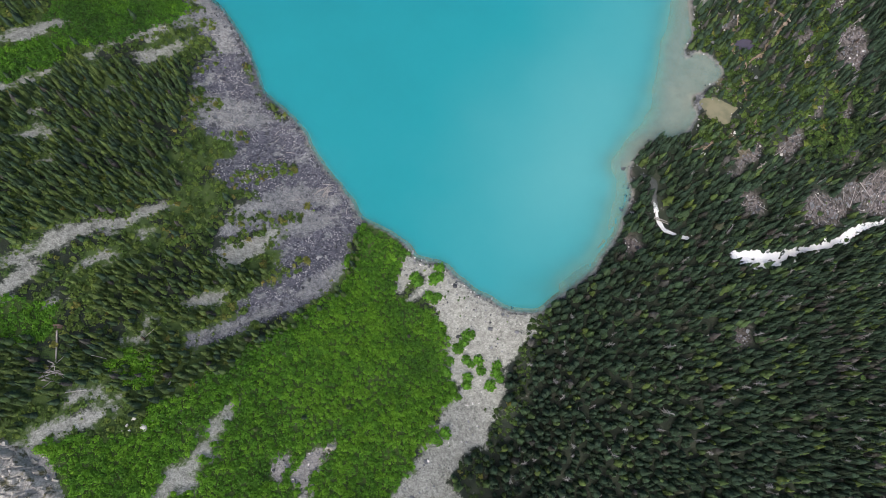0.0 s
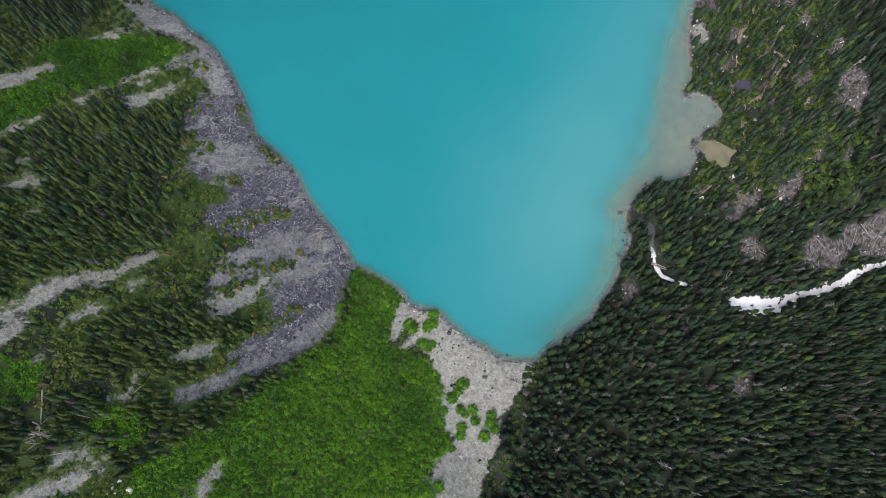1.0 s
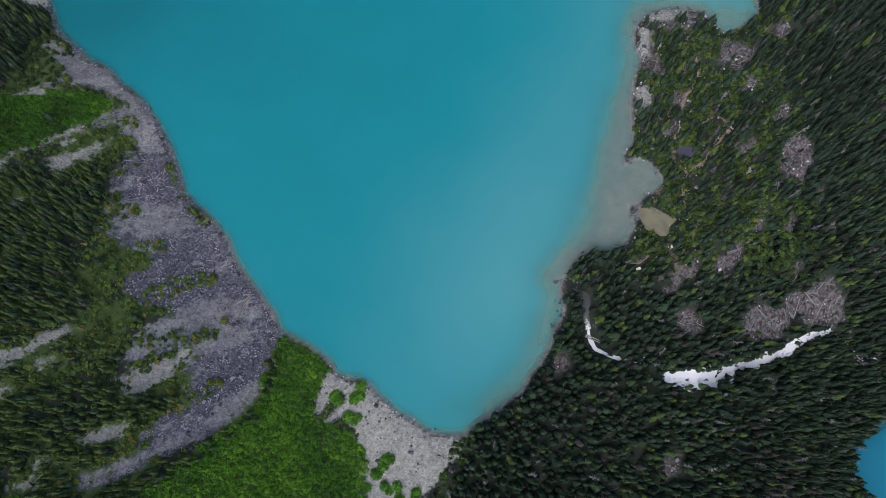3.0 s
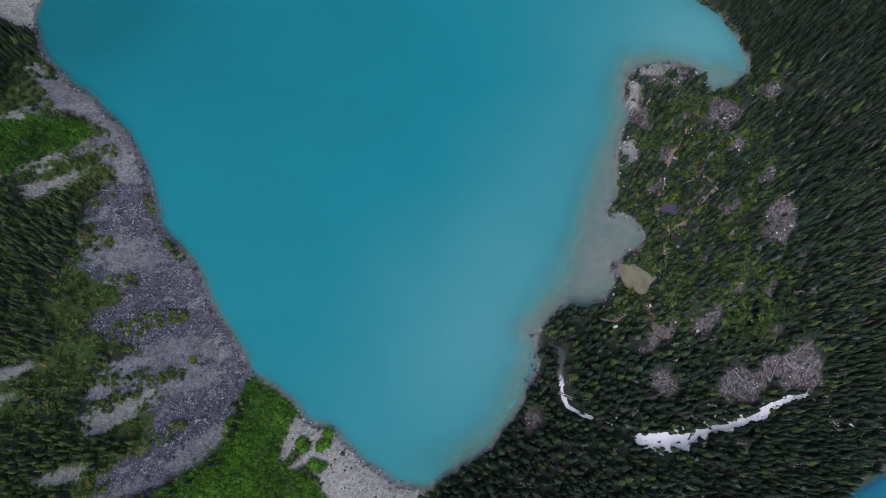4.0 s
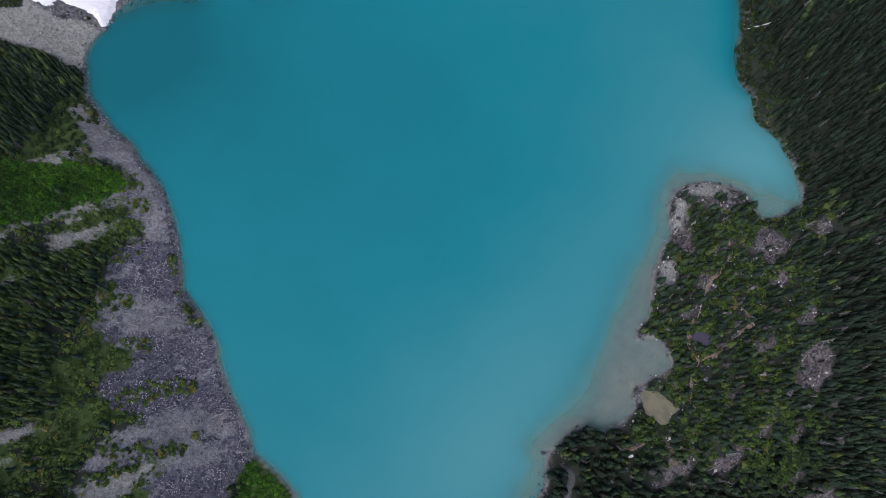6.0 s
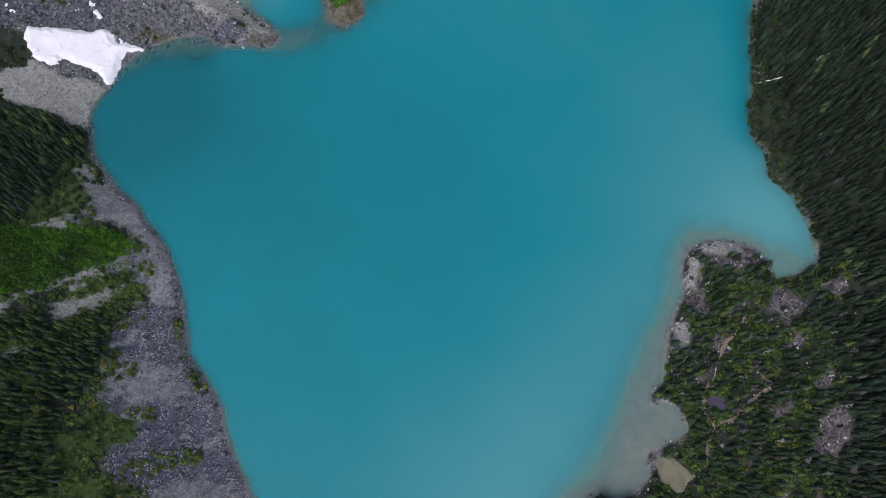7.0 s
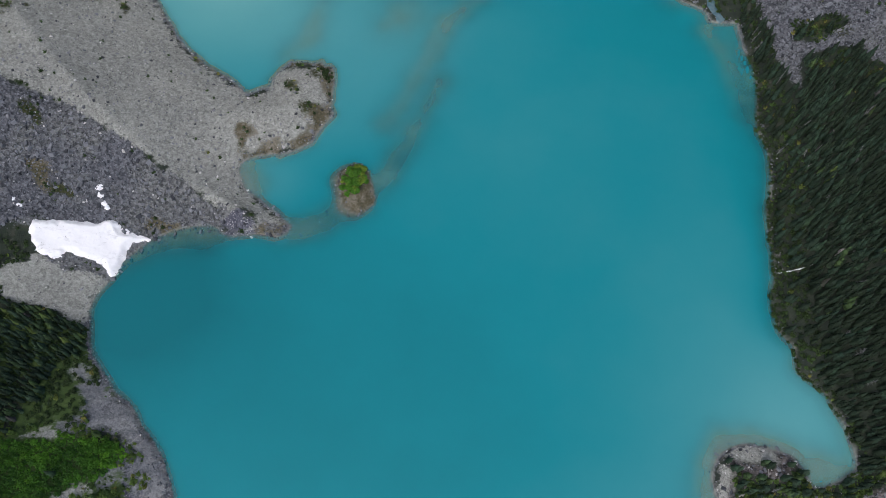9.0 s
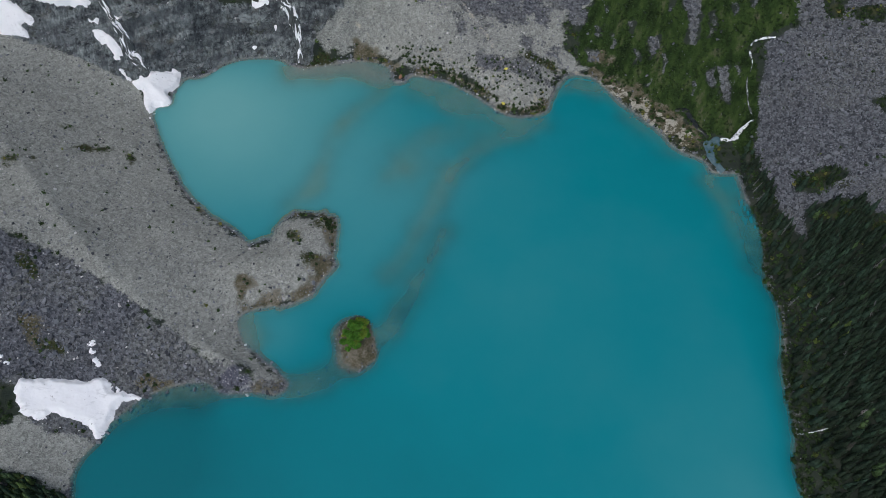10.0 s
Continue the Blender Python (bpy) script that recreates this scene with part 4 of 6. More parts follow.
soft_edge["bed"] = blend(-HEIGHT, -0.2, 0.03) * (1 - dark_bed * (0.5 + 0.45 * ripple(MESH_X, MESH_Y, 9, 98))) * (AWAY < 3) + (np.abs(HEIGHT - LOWER_LEVEL) < 0.6) * 0.2
all_cells = np.ones((len(GRID_Y) - 1, len(GRID_X) - 1), bool)
ground = tagged(new("ground", sheet_of("ground", MESH_X, MESH_Y, HEIGHT, all_cells, GROUND, soft_edge)),
                "steep mountain valley ground of grey gravel, scree, rock and mossy soil", "ground", kind="structure")


def lake(name, level, keep, depth, silt_and_reflection, material, label):
    me = sheet_of(name, MESH_X, MESH_Y, np.full_like(MESH_X, level), keep[:-1, :-1] | keep[1:, 1:] | keep[:-1, 1:] | keep[1:, :-1], material,
                  {"depth": np.maximum(depth, 0), "silt_and_reflection": silt_and_reflection})
    return tagged(new(name, me), label, "lake", kind="structure")


def murk(spots):
    total = np.zeros(MESH_X.shape)
    for x, y, r, a in spots:
        total += a * np.exp(-((MESH_X - x) ** 2 + (MESH_Y - y) ** 2) / (r * r))
    return total


silt_and_reflection = murk([(-150, 425, 60, 0.80), (-170, 440, 32, 0.35), (-95, 312, 18, 0.24), (-58, 402, 45, 0.28), (-75, 345, 25, 0.10), (66, 116, 50, 0.27), (48, 78, 40, 0.16), (100, 190, 45, 0.14),
             (150, 240, 32, 0.5), (115, 270, 60, 0.15), (20, 340, 70, 0.08), (-110, 480, 30, 0.3), (-100, 235, 95, -0.08), (-138, 236, 36, -0.3), (20, 250, 80, -0.06), (88, 150, 40, 0.05), (118, 180, 24, 0.1), (-120, 262, 28, -0.15), (-85, 240, 45, -0.07)])
# dark reflection of the steep slopes, painted into the water colour by their shores
steep_shore = blend(MESH_X, 110, 125) * blend(MESH_Y, 262, 285) * blend(MESH_Y, 425, 400) + blend(MESH_X, -100, -120) * blend(MESH_Y, 215, 230) * blend(MESH_Y, 290, 275)
silt_and_reflection = silt_and_reflection - 0.34 * steep_shore * np.exp(-np.maximum(-AWAY, 0) / 7.0)
lake("lake_water", 0.0, AWAY < 2.0, -HEIGHT, silt_and_reflection, WATER, "milky turquoise glacial lake with pale silty shallows")
LOWER_IN = within(MESH_X, MESH_Y, LOWER_SHORE)
lake("lower_lake_water", LOWER_LEVEL, LOWER_IN > -1.0, LOWER_LEVEL - HEIGHT, np.zeros(MESH_X.shape), LOWER_WATER, "deep blue-green lower lake behind the forest")

# ---- trees, shrubs and stones ----
rng = np.random.default_rng(7)


def joined(name, material, templates, x, y, z, turn, wide, tall, tint, lean=0.0, soft=False):
    """Copies of the templates at many places, as one mesh."""
    vs, fs, ts, base = [], [], [], 0
    pick = rng.integers(0, len(templates), len(x))
    for k, (tv, tf) in enumerate(templates):
        s = np.flatnonzero(pick == k)
        if not len(s):
            continue
        c, n = np.cos(turn[s])[:, None], np.sin(turn[s])[:, None]
        w, h = wide[s][:, None], tall[s][:, None]
        px, py, pz = tv[:, 0][None], tv[:, 1][None], tv[:, 2][None]
        slope = lean * rng.normal(size=(len(s), 2))
        vx = x[s][:, None] + w * (px * c - py * n) + slope[:, :1] * pz * h
        vy = y[s][:, None] + w * (px * n + py * c) + slope[:, 1:] * pz * h
        vz = z[s][:, None] + h * pz + 0 * vx
        vs.append(np.stack([vx, vy, vz], -1).reshape(-1, 3))
        fs.append((tf[None] + (np.arange(len(s)) * len(tv))[:, None, None] + base).reshape(-1, 3))
        ts.append(np.repeat(tint[s], len(tv)))
        base += len(s) * len(tv)
    me = mesh_of(name, np.concatenate(vs), np.concatenate(fs), material, {"tint": np.concatenate(ts)})
    me.polygons.foreach_set("use_smooth", np.full(len(me.polygons), soft))
    return me


def crown_template(layers, points, seed):
    """A conifer's crown of drooping, ragged skirts: one metre in radius and in height."""
    r = np.random.default_rng(seed)
    verts, faces = [], []
    for i in range(layers):
        u = i / layers
        low = 0.10 + 0.86 * u
        rad = (1 - u ** 1.7) ** 0.85 * (1 + 0.10 * r.normal())
        top = min(1.0, low + 0.30 * (1 - 0.35 * u))
        start = len(verts)
        cx, cy = 0.05 * r.normal(size=2)
        verts.append((cx, cy, top))
        n = max(5, points - int(3 * u))
        a0 = r.uniform(0, 6.28)
        for k in range(n):
            a = a0 + (k + 0.3 * r.uniform(-1, 1)) * 2 * math.pi / n
            q = rad * ((1.0 if k % 2 else 0.76) + 0.11 * r.normal())
            verts.append((q * math.cos(a), q * math.sin(a), low - 0.05 * q + 0.03 * r.normal()))
        faces += [(start, start + 1 + k, start + 1 + (k + 1) % n) for k in range(n)]
    return np.array(verts), np.array(faces)


def snag_template(seed):
    """A dead tree's bare crown: a thin spire with ragged twigs."""
    r = np.random.default_rng(seed)
    verts = [(0.10, 0, 0), (-0.05, 0.09, 0), (-0.05, -0.09, 0), (0, 0, 1.0)]
    faces = [(0, 1, 3), (1, 2, 3), (2, 0, 3)]
    for k in range(34):
        a, h, q = r.uniform(0, 6.28), r.uniform(0.2, 0.95), r.uniform(0.6, 1.25)
        q *= 1.1 - 0.75 * h
        s, b = len(verts), 0.07
        c, n = math.cos(a), math.sin(a)
        verts += [(-b * n, b * c, h), (b * n, -b * c, h + 0.012), (q * c, q * n, h - 0.07 + 0.1 * r.uniform())]
        faces.append((s, s + 1, s + 2))
    return np.array(verts), np.array(faces)


def shrub_template(leaves, seed, fine=1.0):
    """A leafy clump: many small folded leaf sprays on an uneven dome, one metre in radius and in height."""
    r = np.random.default_rng(seed)
    verts, faces = [], []
    n = 7
    verts.append((0, 0, 0.62))
    for k in range(n):
        a = 2 * math.pi * k / n
        q = 0.72 + 0.12 * r.normal()
        verts.append((q * math.cos(a), q * math.sin(a), 0.05))
    faces += [(0, 1 + k, 1 + (k + 1) % n) for k in range(n)]
    for k in range(leaves):
        a, u = r.uniform(0, 6.28), r.uniform(0, 1) ** 0.6
        h = math.sqrt(max(0, 1 - (u * 0.95) ** 2)) * r.uniform(0.72, 1.08)
        c = np.array([u * math.cos(a), u * math.sin(a), 0.12 + 0.88 * h])
        out = np.array([math.cos(a) * u, math.sin(a) * u, 0.75]) + 0.4 * r.normal(size=3)
        out /= np.linalg.norm(out)
        side = np.cross(out, r.normal(size=3))
        side /= np.linalg.norm(side)
        fore = np.cross(out, side)
        s, g = len(verts), fine * r.uniform(0.2, 0.34)
        verts += [tuple(c - fore * g), tuple(c + side * g * 0.8 - out * g * 0.3), tuple(c + fore * g), tuple(c - side * g * 0.8 - out * g * 0.3)]
        faces += [(s, s + 1, s + 2), (s, s + 2, s + 3)]
    return np.array(verts), np.array(faces)


def stone_template(seed, finer=False):
    """An angular stone about one metre across."""
    r = np.random.default_rng(seed)
    bm = bmesh.new()
    bmesh.ops.create_icosphere(bm, subdivisions=2 if finer else 1, radius=0.5)
    sx, sy, sz = r.uniform(0.75, 1.25), r.uniform(0.6, 1.0), r.uniform(0.5, 0.8)
    cuts = [Vector(r.normal(size=3)).normalized() for _ in range(9)]
    for v in bm.verts:
        for c in cuts:
            over = v.co.dot(c) - 0.29
            if over > 0:
                v.co -= c * over
        v.co *= 1 + 0.04 * r.normal()
        v.co = Vector((v.co.x * sx, v.co.y * sy, v.co.z * sz))
    bm.verts.ensure_lookup_table()
    verts = np.array([v.co[:] for v in bm.verts])
    faces = np.array([[v.index for v in f.verts] for f in bm.faces])
    bm.free()
    return verts, faces


def block_template(seed):
    """A broken, tilted block of rock about one metre across."""
    r = np.random.default_rng(seed)
    size = np.array([r.uniform(0.8, 1.25), r.uniform(0.55, 0.95), r.uniform(0.45, 0.75)]) / 2
    corner = np.array([(a, b, c) for a in (-1, 1) for b in (-1, 1) for c in (-1, 1)], float)
    corner = (corner + 0.28 * r.normal(size=(8, 3)).clip(-1.5, 1.5)) * size
    spin = Matrix.Rotation(r.uniform(0, 6.28), 3, "Z") @ Matrix.Rotation(0.35 * r.normal(), 3, "X") @ Matrix.Rotation(0.35 * r.normal(), 3, "Y")
    verts = corner @ np.array(spin).T
    quads = [(0, 1, 3, 2), (4, 6, 7, 5), (0, 4, 5, 1), (2, 3, 7, 6), (0, 2, 6, 4), (1, 5, 7, 3)]
    return verts, np.array([t for q in quads for t in ((q[0], q[1], q[2]), (q[0], q[2], q[3]))])


def jittered(x0, x1, y0, y1, step, loose=0.42):
    gx, gy = np.meshgrid(np.arange(x0, x1, step), np.arange(y0, y1, step))
    x, y = gx.ravel() + rng.uniform(-loose, loose, gx.size) * step, gy.ravel() + rng.uniform(-loose, loose, gx.size) * step
    return x, y


def land_at(x, y):
    """Everything that decides what grows at each place."""
    d = {k: cover(k, x, y) for k in COVER}
    d["away"] = on_grid(AWAY, x, y)
    d["z"] = on_grid(HEIGHT, x, y)
    d["stream"] = off_line(x, y, OUTLET_LINE)
    d["bare"] = np.maximum.reduce([d[k] for k in ("gravel", "slate", "scree", "stone", "bedrock", "snow", "rubble", "fines")])
    pools = np.maximum.reduce([within(x, y, curve_through(o, 2.0, True)) for o, _ in POOLS])
    d["free"] = (d["away"] > 1.0) & (d["z"] > LOWER_LEVEL + 0.3) & (d["stream"] > np.where((x > 200) | ((x > 105) & (x < 119)), 0.9, 2.3)) & (pools < -0.2) & (d["path"] < -0.25) & (d["sand"] < 0.15) & (d["snow"] < -0.5)
    d["camp"] = blend(x, 104, 112) * blend(x, 196, 172) * blend(y, 100, 118) * blend(y, 238, 225)
    d["west"] = (x < 0) & (y < 262)
    d["north"] = (y > 440) | ((x < -30) & (y > 225 + 0.1 * (x + 180)))
    return d


# conifers
x, y = jittered(-262, 292, -78, 600, 2.3, 0.55)
west_x, west_y = jittered(-262, -20, -78, 262, 1.85, 0.55)
here = (x > -20) | (y > 262)
x, y = np.concatenate([x[here], west_x]), np.concatenate([y[here], west_y])
d = land_at(x, y)
bands = ripple(x * 0.6 - y * 0.8, (x * 0.8 + y * 0.6) * 3.0, 26, 11)
clump = ripple(x, y, 22, 12)
chance = np.where(d["west"], np.where(d["conifers"] > 0, 0.86, 0.04 + 0.34 * bands), 0.95)
chance = np.where(d["thicket"] > -1, np.where(d["conifers"] > 0.3, 0.55, 0.006), chance)
chance = chance * (1 - d["camp"] * (0.30 - 0.45 * clump))
chance = np.where(~d["west"] & (d["heath"] > 0), 0.22, chance)
chance = np.where(d["bare"] > -1.2, np.where((d["bare"] < 1.0) & (clump > -0.1), 0.45, 0.05) * d["camp"], chance)
chance = np.where(d["meadow"] > 0, 0.02, chance)
chance = np.where(~d["west"] & (d["brush"] > 0) & ((x < 60) | (y > 232)), 0.3, chance)
chance = np.where(d["north"] & (d["conifers"] < 0), np.where(x > 120, 0.35 * (y < 470) * (d["scree"] < -1), 0.0), chance)
chance = np.where((d["bare"] > -0.6) & (d["camp"] < 0.5), np.where((d["bare"] < 0.8) & (x > 50) & (y < 235) & (clump > 0), 0.35, 0.0), chance)
clearing = off_line(x, y, [(-126, 31), (-124, 22), (-123, 12)]) > 2.6
keep = d["free"] & clearing & (rng.uniform(size=len(x)) < chance) & (rng.uniform(size=len(x)) > 0.03)
x, y = x[keep], y[keep]
z, camp, west = d["z"][keep], d["camp"][keep], d["west"][keep]
tall = rng.uniform(6.5, 12.0, len(x)) * np.where(rng.uniform(size=len(x)) < 0.2, 0.6, 1.0)
tall *= np.where(west, 0.80, 1.0) * (1 - 0.22 * camp) * np.where(d["heath"][keep] > -3, 0.7, 1.0) * np.where(d["north"][keep], 0.75, 1.0)
wide = (tall * rng.uniform(0.085, 0.145, len(x)) * (1 + 0.1 * camp) + 0.42) * np.where(west, 0.86, 1.0)
# needles on the east slope are tinted darker for the slope's shade
tint = np.clip(0.30 + 0.19 * rng.normal(size=len(x)) + 0.18 * ripple(x, y, 40, 14) + 0.10 * camp + 0.40 * west - 0.16 * blend(x, 135, 175) * (y > 80) - 0.3 * (x < -135) * (y > 185) - 0.18 * (x > 120) * (y > 232), 0.0, 0.80)
tint = np.where(rng.uniform(size=len(x)) < np.where((y > 232) & (x > 120), 0.015, np.where(y > 180, 0.05, 0.09)), rng.uniform(0.66, 0.86, len(x)), tint)
reddish = blend(ripple(x, y, 30, 15), 0.25, 0.6) * (~west)
tint = np.where(rng.uniform(size=len(x)) < np.where((x > 120) & (y > 232), 0.01, 0.03 + 0.30 * reddish), rng.uniform(0.89, 0.93, len(x)), tint)
turn = rng.uniform(0, 6.28, len(x))
dead = (rng.uniform(size=len(x)) < np.where((x > 120) & (y > 232), 0.02, 0.04) + 0.05 * camp) & (camp + (~west) > 0)
z = z - 0.25

# the trees that stand as things of their own: round the camp, the outlet and the west slope's foot
want = (camp > 0.5) | ((x > 70) & (x < 112) & (y > 60) & (y < 118)) | ((x > 40) & (x < 72) & (y > 22) & (y < 60))
single = np.flatnonzero(want & ~dead)[:300]
alone = np.zeros(len(x), bool)
alone[single] = True
rest = ~alone & ~dead
far_templates = [crown_template(6, 11, 20 + k) for k in range(9)]
tagged(new("conifer_forest", joined("conifer_forest", NEEDLES, far_templates, x[rest], y[rest], z[rest], turn[rest], wide[rest], tall[rest], tint[rest], 0.03, True)),
       "dense dark green conifer forest on the valley slopes", "forest", kind="stuff")
snags = np.flatnonzero(dead)
single_snags = snags[::max(1, len(snags) // 60)]
rest_snags = np.setdiff1d(snags, single_snags)
grey_tint = np.full(len(x), 1.0)
tagged(new("dead_trees", joined("dead_trees", NEEDLES, [snag_template(60 + k) for k in range(5)], x[rest_snags], y[rest_snags], z[rest_snags], turn[rest_snags],
                                wide[rest_snags] * 1.1, tall[rest_snags] * 1.05, grey_tint[rest_snags], 0.10)), "bare grey dead conifers among the living trees", "dead trees", kind="stuff")


def part(name, mesh, parent, label="", place=None):
    ob = new(name, mesh)
    ob.parent = parent
    if place is not None:
        ob.matrix_basis = place
    return tagged(ob, label)


def tapered(name, points, radii, sides, material):
    """A round, tapered limb along the given points."""
    p = [Vector(q) for q in points]
    verts, faces = [], []
    for i, q in enumerate(p):
        along = (p[min(i + 1, len(p) - 1)] - p[max(i - 1, 0)]).normalized()
        u = along.cross(Vector((0.3, 0.5, 0.8))).normalized()
        v = along.cross(u)
        for k in range(sides):
            a = 2 * math.pi * k / sides
            verts.append(q + radii[i] * (u * math.cos(a) + v * math.sin(a)))
    for i in range(len(p) - 1):
        for k in range(sides):
            a, b = i * sides + k, i * sides + (k + 1) % sides
            faces += [(a, b, b + sides), (a, b + sides, a + sides)]
    for base in (0, (len(p) - 1) * sides):
        faces += [(base, base + k, base + k + 1) for k in range(1, sides - 1)]
    return mesh_of(name, [tuple(v) for v in verts], faces, material, {"tint": np.full(len(verts), 0.5)})


trunk_mesh = tapered("trunk", [(0, 0, 0), (0.03, 0, 0.4), (0, 0.02, 0.97)], [0.16, 0.10, 0.02], 7, BARK)
single_crowns = []
for k, shade in enumerate([0.12, 0.22, 0.30, 0.36, 0.42, 0.48, 0.56, 0.64, 0.72, 0.82, 0.90]):
    cv, cf = crown_template(9, 13, 120 + k)
    me = mesh_of("crown", cv, cf, NEEDLES, {"tint": np.full(len(cv), shade)})
    me.polygons.foreach_set("use_smooth", np.ones(len(me.polygons), bool))
    single_crowns.append((shade, me))
for i in single:
    shade, me = min(single_crowns, key=lambda s: abs(s[0] - tint[i]))
    word = "grey-brown withered" if shade > 0.86 else "yellow-green" if shade > 0.7 else "mid-green" if shade > 0.4 else "dark green"
    size = "small" if tall[i] < 6 else "tall" if tall[i] > 10 else "slender"
    tree = tagged(new("conifer_tree"), f"{size} {word} conifer standing near the lake shore", "tree", "conifers by the camp and outlet")
    tree.matrix_basis = pose(x[i], y[i], z[i], 0, 0, math.degrees(turn[i])) @ Matrix.Diagonal((1, 1, 1, 1))
    part("trunk", trunk_mesh, tree, "thin brown trunk", Matrix.Diagonal((1.2, 1.2, tall[i], 1)))
    part("crown", me, tree, "", Matrix.Diagonal((wide[i], wide[i], tall[i], 1)))


def snag_parts(seed):
    r = np.random.default_rng(seed)
    stem = tapered("trunk", [(0, 0, 0), (0.1, 0, 0.5), (0.15, 0.1, 1.0)], [0.2, 0.13, 0.03], 6, DRIFTWOOD)
    twigs = []
    for k in range(12):
        a, h = r.uniform(0, 6.28), r.uniform(0.3, 0.95)
        q = (1.15 - 0.8 * h) * r.uniform(0.6, 1.0)
        twigs.append(tapered("branch", [(0, 0, h), (0.55 * q * math.cos(a), 0.55 * q * math.sin(a), h - 0.01), (q * math.cos(a + 0.2), q * math.sin(a + 0.2), h + 0.04)],
                             [0.09, 0.06, 0.02], 4, DRIFTWOOD))
    return stem, twigs


snag_kinds = [snag_parts(200 + k) for k in range(4)]
for n, i in enumerate(single_snags):
    stem, twigs = snag_kinds[n % 4]
    ob = tagged(new("dead_tree"), "bare bleached grey dead conifer among living trees", "dead tree", "dead conifers")
    ob.matrix_basis = pose(x[i], y[i], z[i], 6 * rng.normal(), 6 * rng.normal(), math.degrees(turn[i]))
    size = Matrix.Diagonal((1.5, 1.5, tall[i] * 0.85, 1))
    part("trunk", stem, ob, "", size)
    for tw in twigs:
        part("branch", tw, ob, "", Matrix.Diagonal((wide[i] * 1.1, wide[i] * 1.1, tall[i] * 0.85, 1)))

# shrubs: the alder thicket, then the low growth everywhere else
leafy = [shrub_template(26, 300 + k, 0.72) for k in range(8)]
small_leafy = [shrub_template(11, 350 + k) for k in range(6)]
x, y = jittered(-175, 20, -78, 190, 1.5)
d = land_at(x, y)
inside = d["thicket"] + 1.2 * ripple(x, y, 6, 21)
keep = d["free"] & (inside > -0.3) & (np.maximum(d["gravel"], d["stone"]) < 0.6 * rng.normal(size=len(x))) & (rng.uniform(size=len(x)) < 0.96)
x, y, z = x[keep], y[keep], d["z"][keep]
wide = rng.uniform(0.95, 1.9, len(x)) * (1 + 0.25 * ripple(x, y, 14, 23))
tint = np.clip(0.50 + 0.14 * rng.normal(size=len(x)) + 0.38 * ripple(x, y, 16, 22) + 0.25 * ripple(x, y, 6, 24) + 0.12 * blend(x, -60, -110) - 0.36 * blend(y, 110, 150), 0.0, 0.79)
tagged(new("alder_thicket", joined("alder_thicket", LEAVES, leafy, x, y, z - 0.1, rng.uniform(0, 6.28, len(x)), wide, wide * rng.uniform(1.0, 1.7, len(x)), tint, soft=True)),
       "bright green alder thicket covering the slope's foot", "thicket", kind="stuff")

x, y = jittered(-262, 292, -78, 600, 1.95)
d = land_at(x, y)
spots = ripple(x, y, 8, 31)
chance = np.where(d["west"], 0.85 + 0.3 * ripple(x * 0.6 - y * 0.8, (x * 0.8 + y * 0.6) * 3.0, 20, 32), 0.014)
chance = np.where(d["conifers"] > 0, 0.42, chance)
chance = chance + 0.85 * d["camp"] * (spots > -0.35)
chance = np.where(d["heath"] > -1.0, 0.72 * (spots > -0.25), chance)
chance = np.where(d["meadow"] > 0, 0.45 + 0.5 * blend(ripple(x * 2, y * 0.6, 7, 37), -0.25, 0.15), chance)
chance = np.where(d["bare"] > np.where(d["west"], 0.5, -0.5), np.where(d["heath"] > -0.6, 0.5, 0.012 + 0.07 * (spots > 0.35) + 0.35 * (d["bare"] < 0.8) * d["west"]), chance)
chance = np.where((d["slate"] > 0) | (d["bedrock"] > 0), np.where((d["slate"] > 0) & (d["slate"] < 1.8) & (d["away"] > 8), 0.35, 0.004), chance)
chance = np.where((x > -76) & (x < 18) & (y > 462) & (y < 499) & (d["away"] > 0.5), np.maximum(chance, 0.22 + 0.3 * (spots > 0.1)), chance)
chance = np.where(d["north"] & (d["bare"] < -0.5) & (d["heath"] < -1) & (d["meadow"] < 0), 0.35, chance)
chance = np.where(d["brush"] > 0, 0.8, chance)
edge = (d["gravel"] < 0) & (d["gravel"] > -2.5) & d["west"]
chance = np.where(edge, 0.7, chance)
overhang = (d["away"] > -1.2) & (x > 125) & (y > 236) & (y < 440) & (d["z"] > -1.5)
chance = np.where(overhang & (d["away"] < 2.5), 0.95, chance)
keep = (d["free"] | overhang) & (rng.uniform(size=len(x)) < chance) & (d["thicket"] < -0.3)
x, y, z = x[keep], y[keep], np.maximum(d["z"][keep], -0.1)
high = np.where(d["meadow"][keep] > 0, 0.7, np.where((d["bare"][keep] > -0.5) & (d["brush"][keep] < 0), np.where(d["north"][keep], 0.75, 0.5), 1.0))
wide = rng.uniform(0.8, 1.75, len(x)) * high * np.where(d["west"][keep] & (d["bare"][keep] < -0.5), 1.15, 1.0) * (1 + 0.3 * d["camp"][keep])
olive = np.where(d["west"][keep], 0.58, 0.24) + 0.20 * d["camp"][keep]
tint = np.clip(olive + 0.18 * rng.normal(size=len(x)) + 0.2 * ripple(x, y, 15, 33), 0, 0.8)
tint = np.where((x > 110) & (y > 232) & (d["meadow"][keep] < 0), np.clip(tint - 0.2, 0, 0.45), tint)
tint = np.where((x < -135) & (y > 185), np.clip(0.1 * rng.normal(size=len(x)) - 0.05, 0, 0.3), tint)
tint = np.where(d["meadow"][keep] > 0, np.clip(0.04 + 0.10 * rng.normal(size=len(x)) + 0.25 * ripple(x * 2, y * 0.5, 12, 36), 0, 0.4), tint)
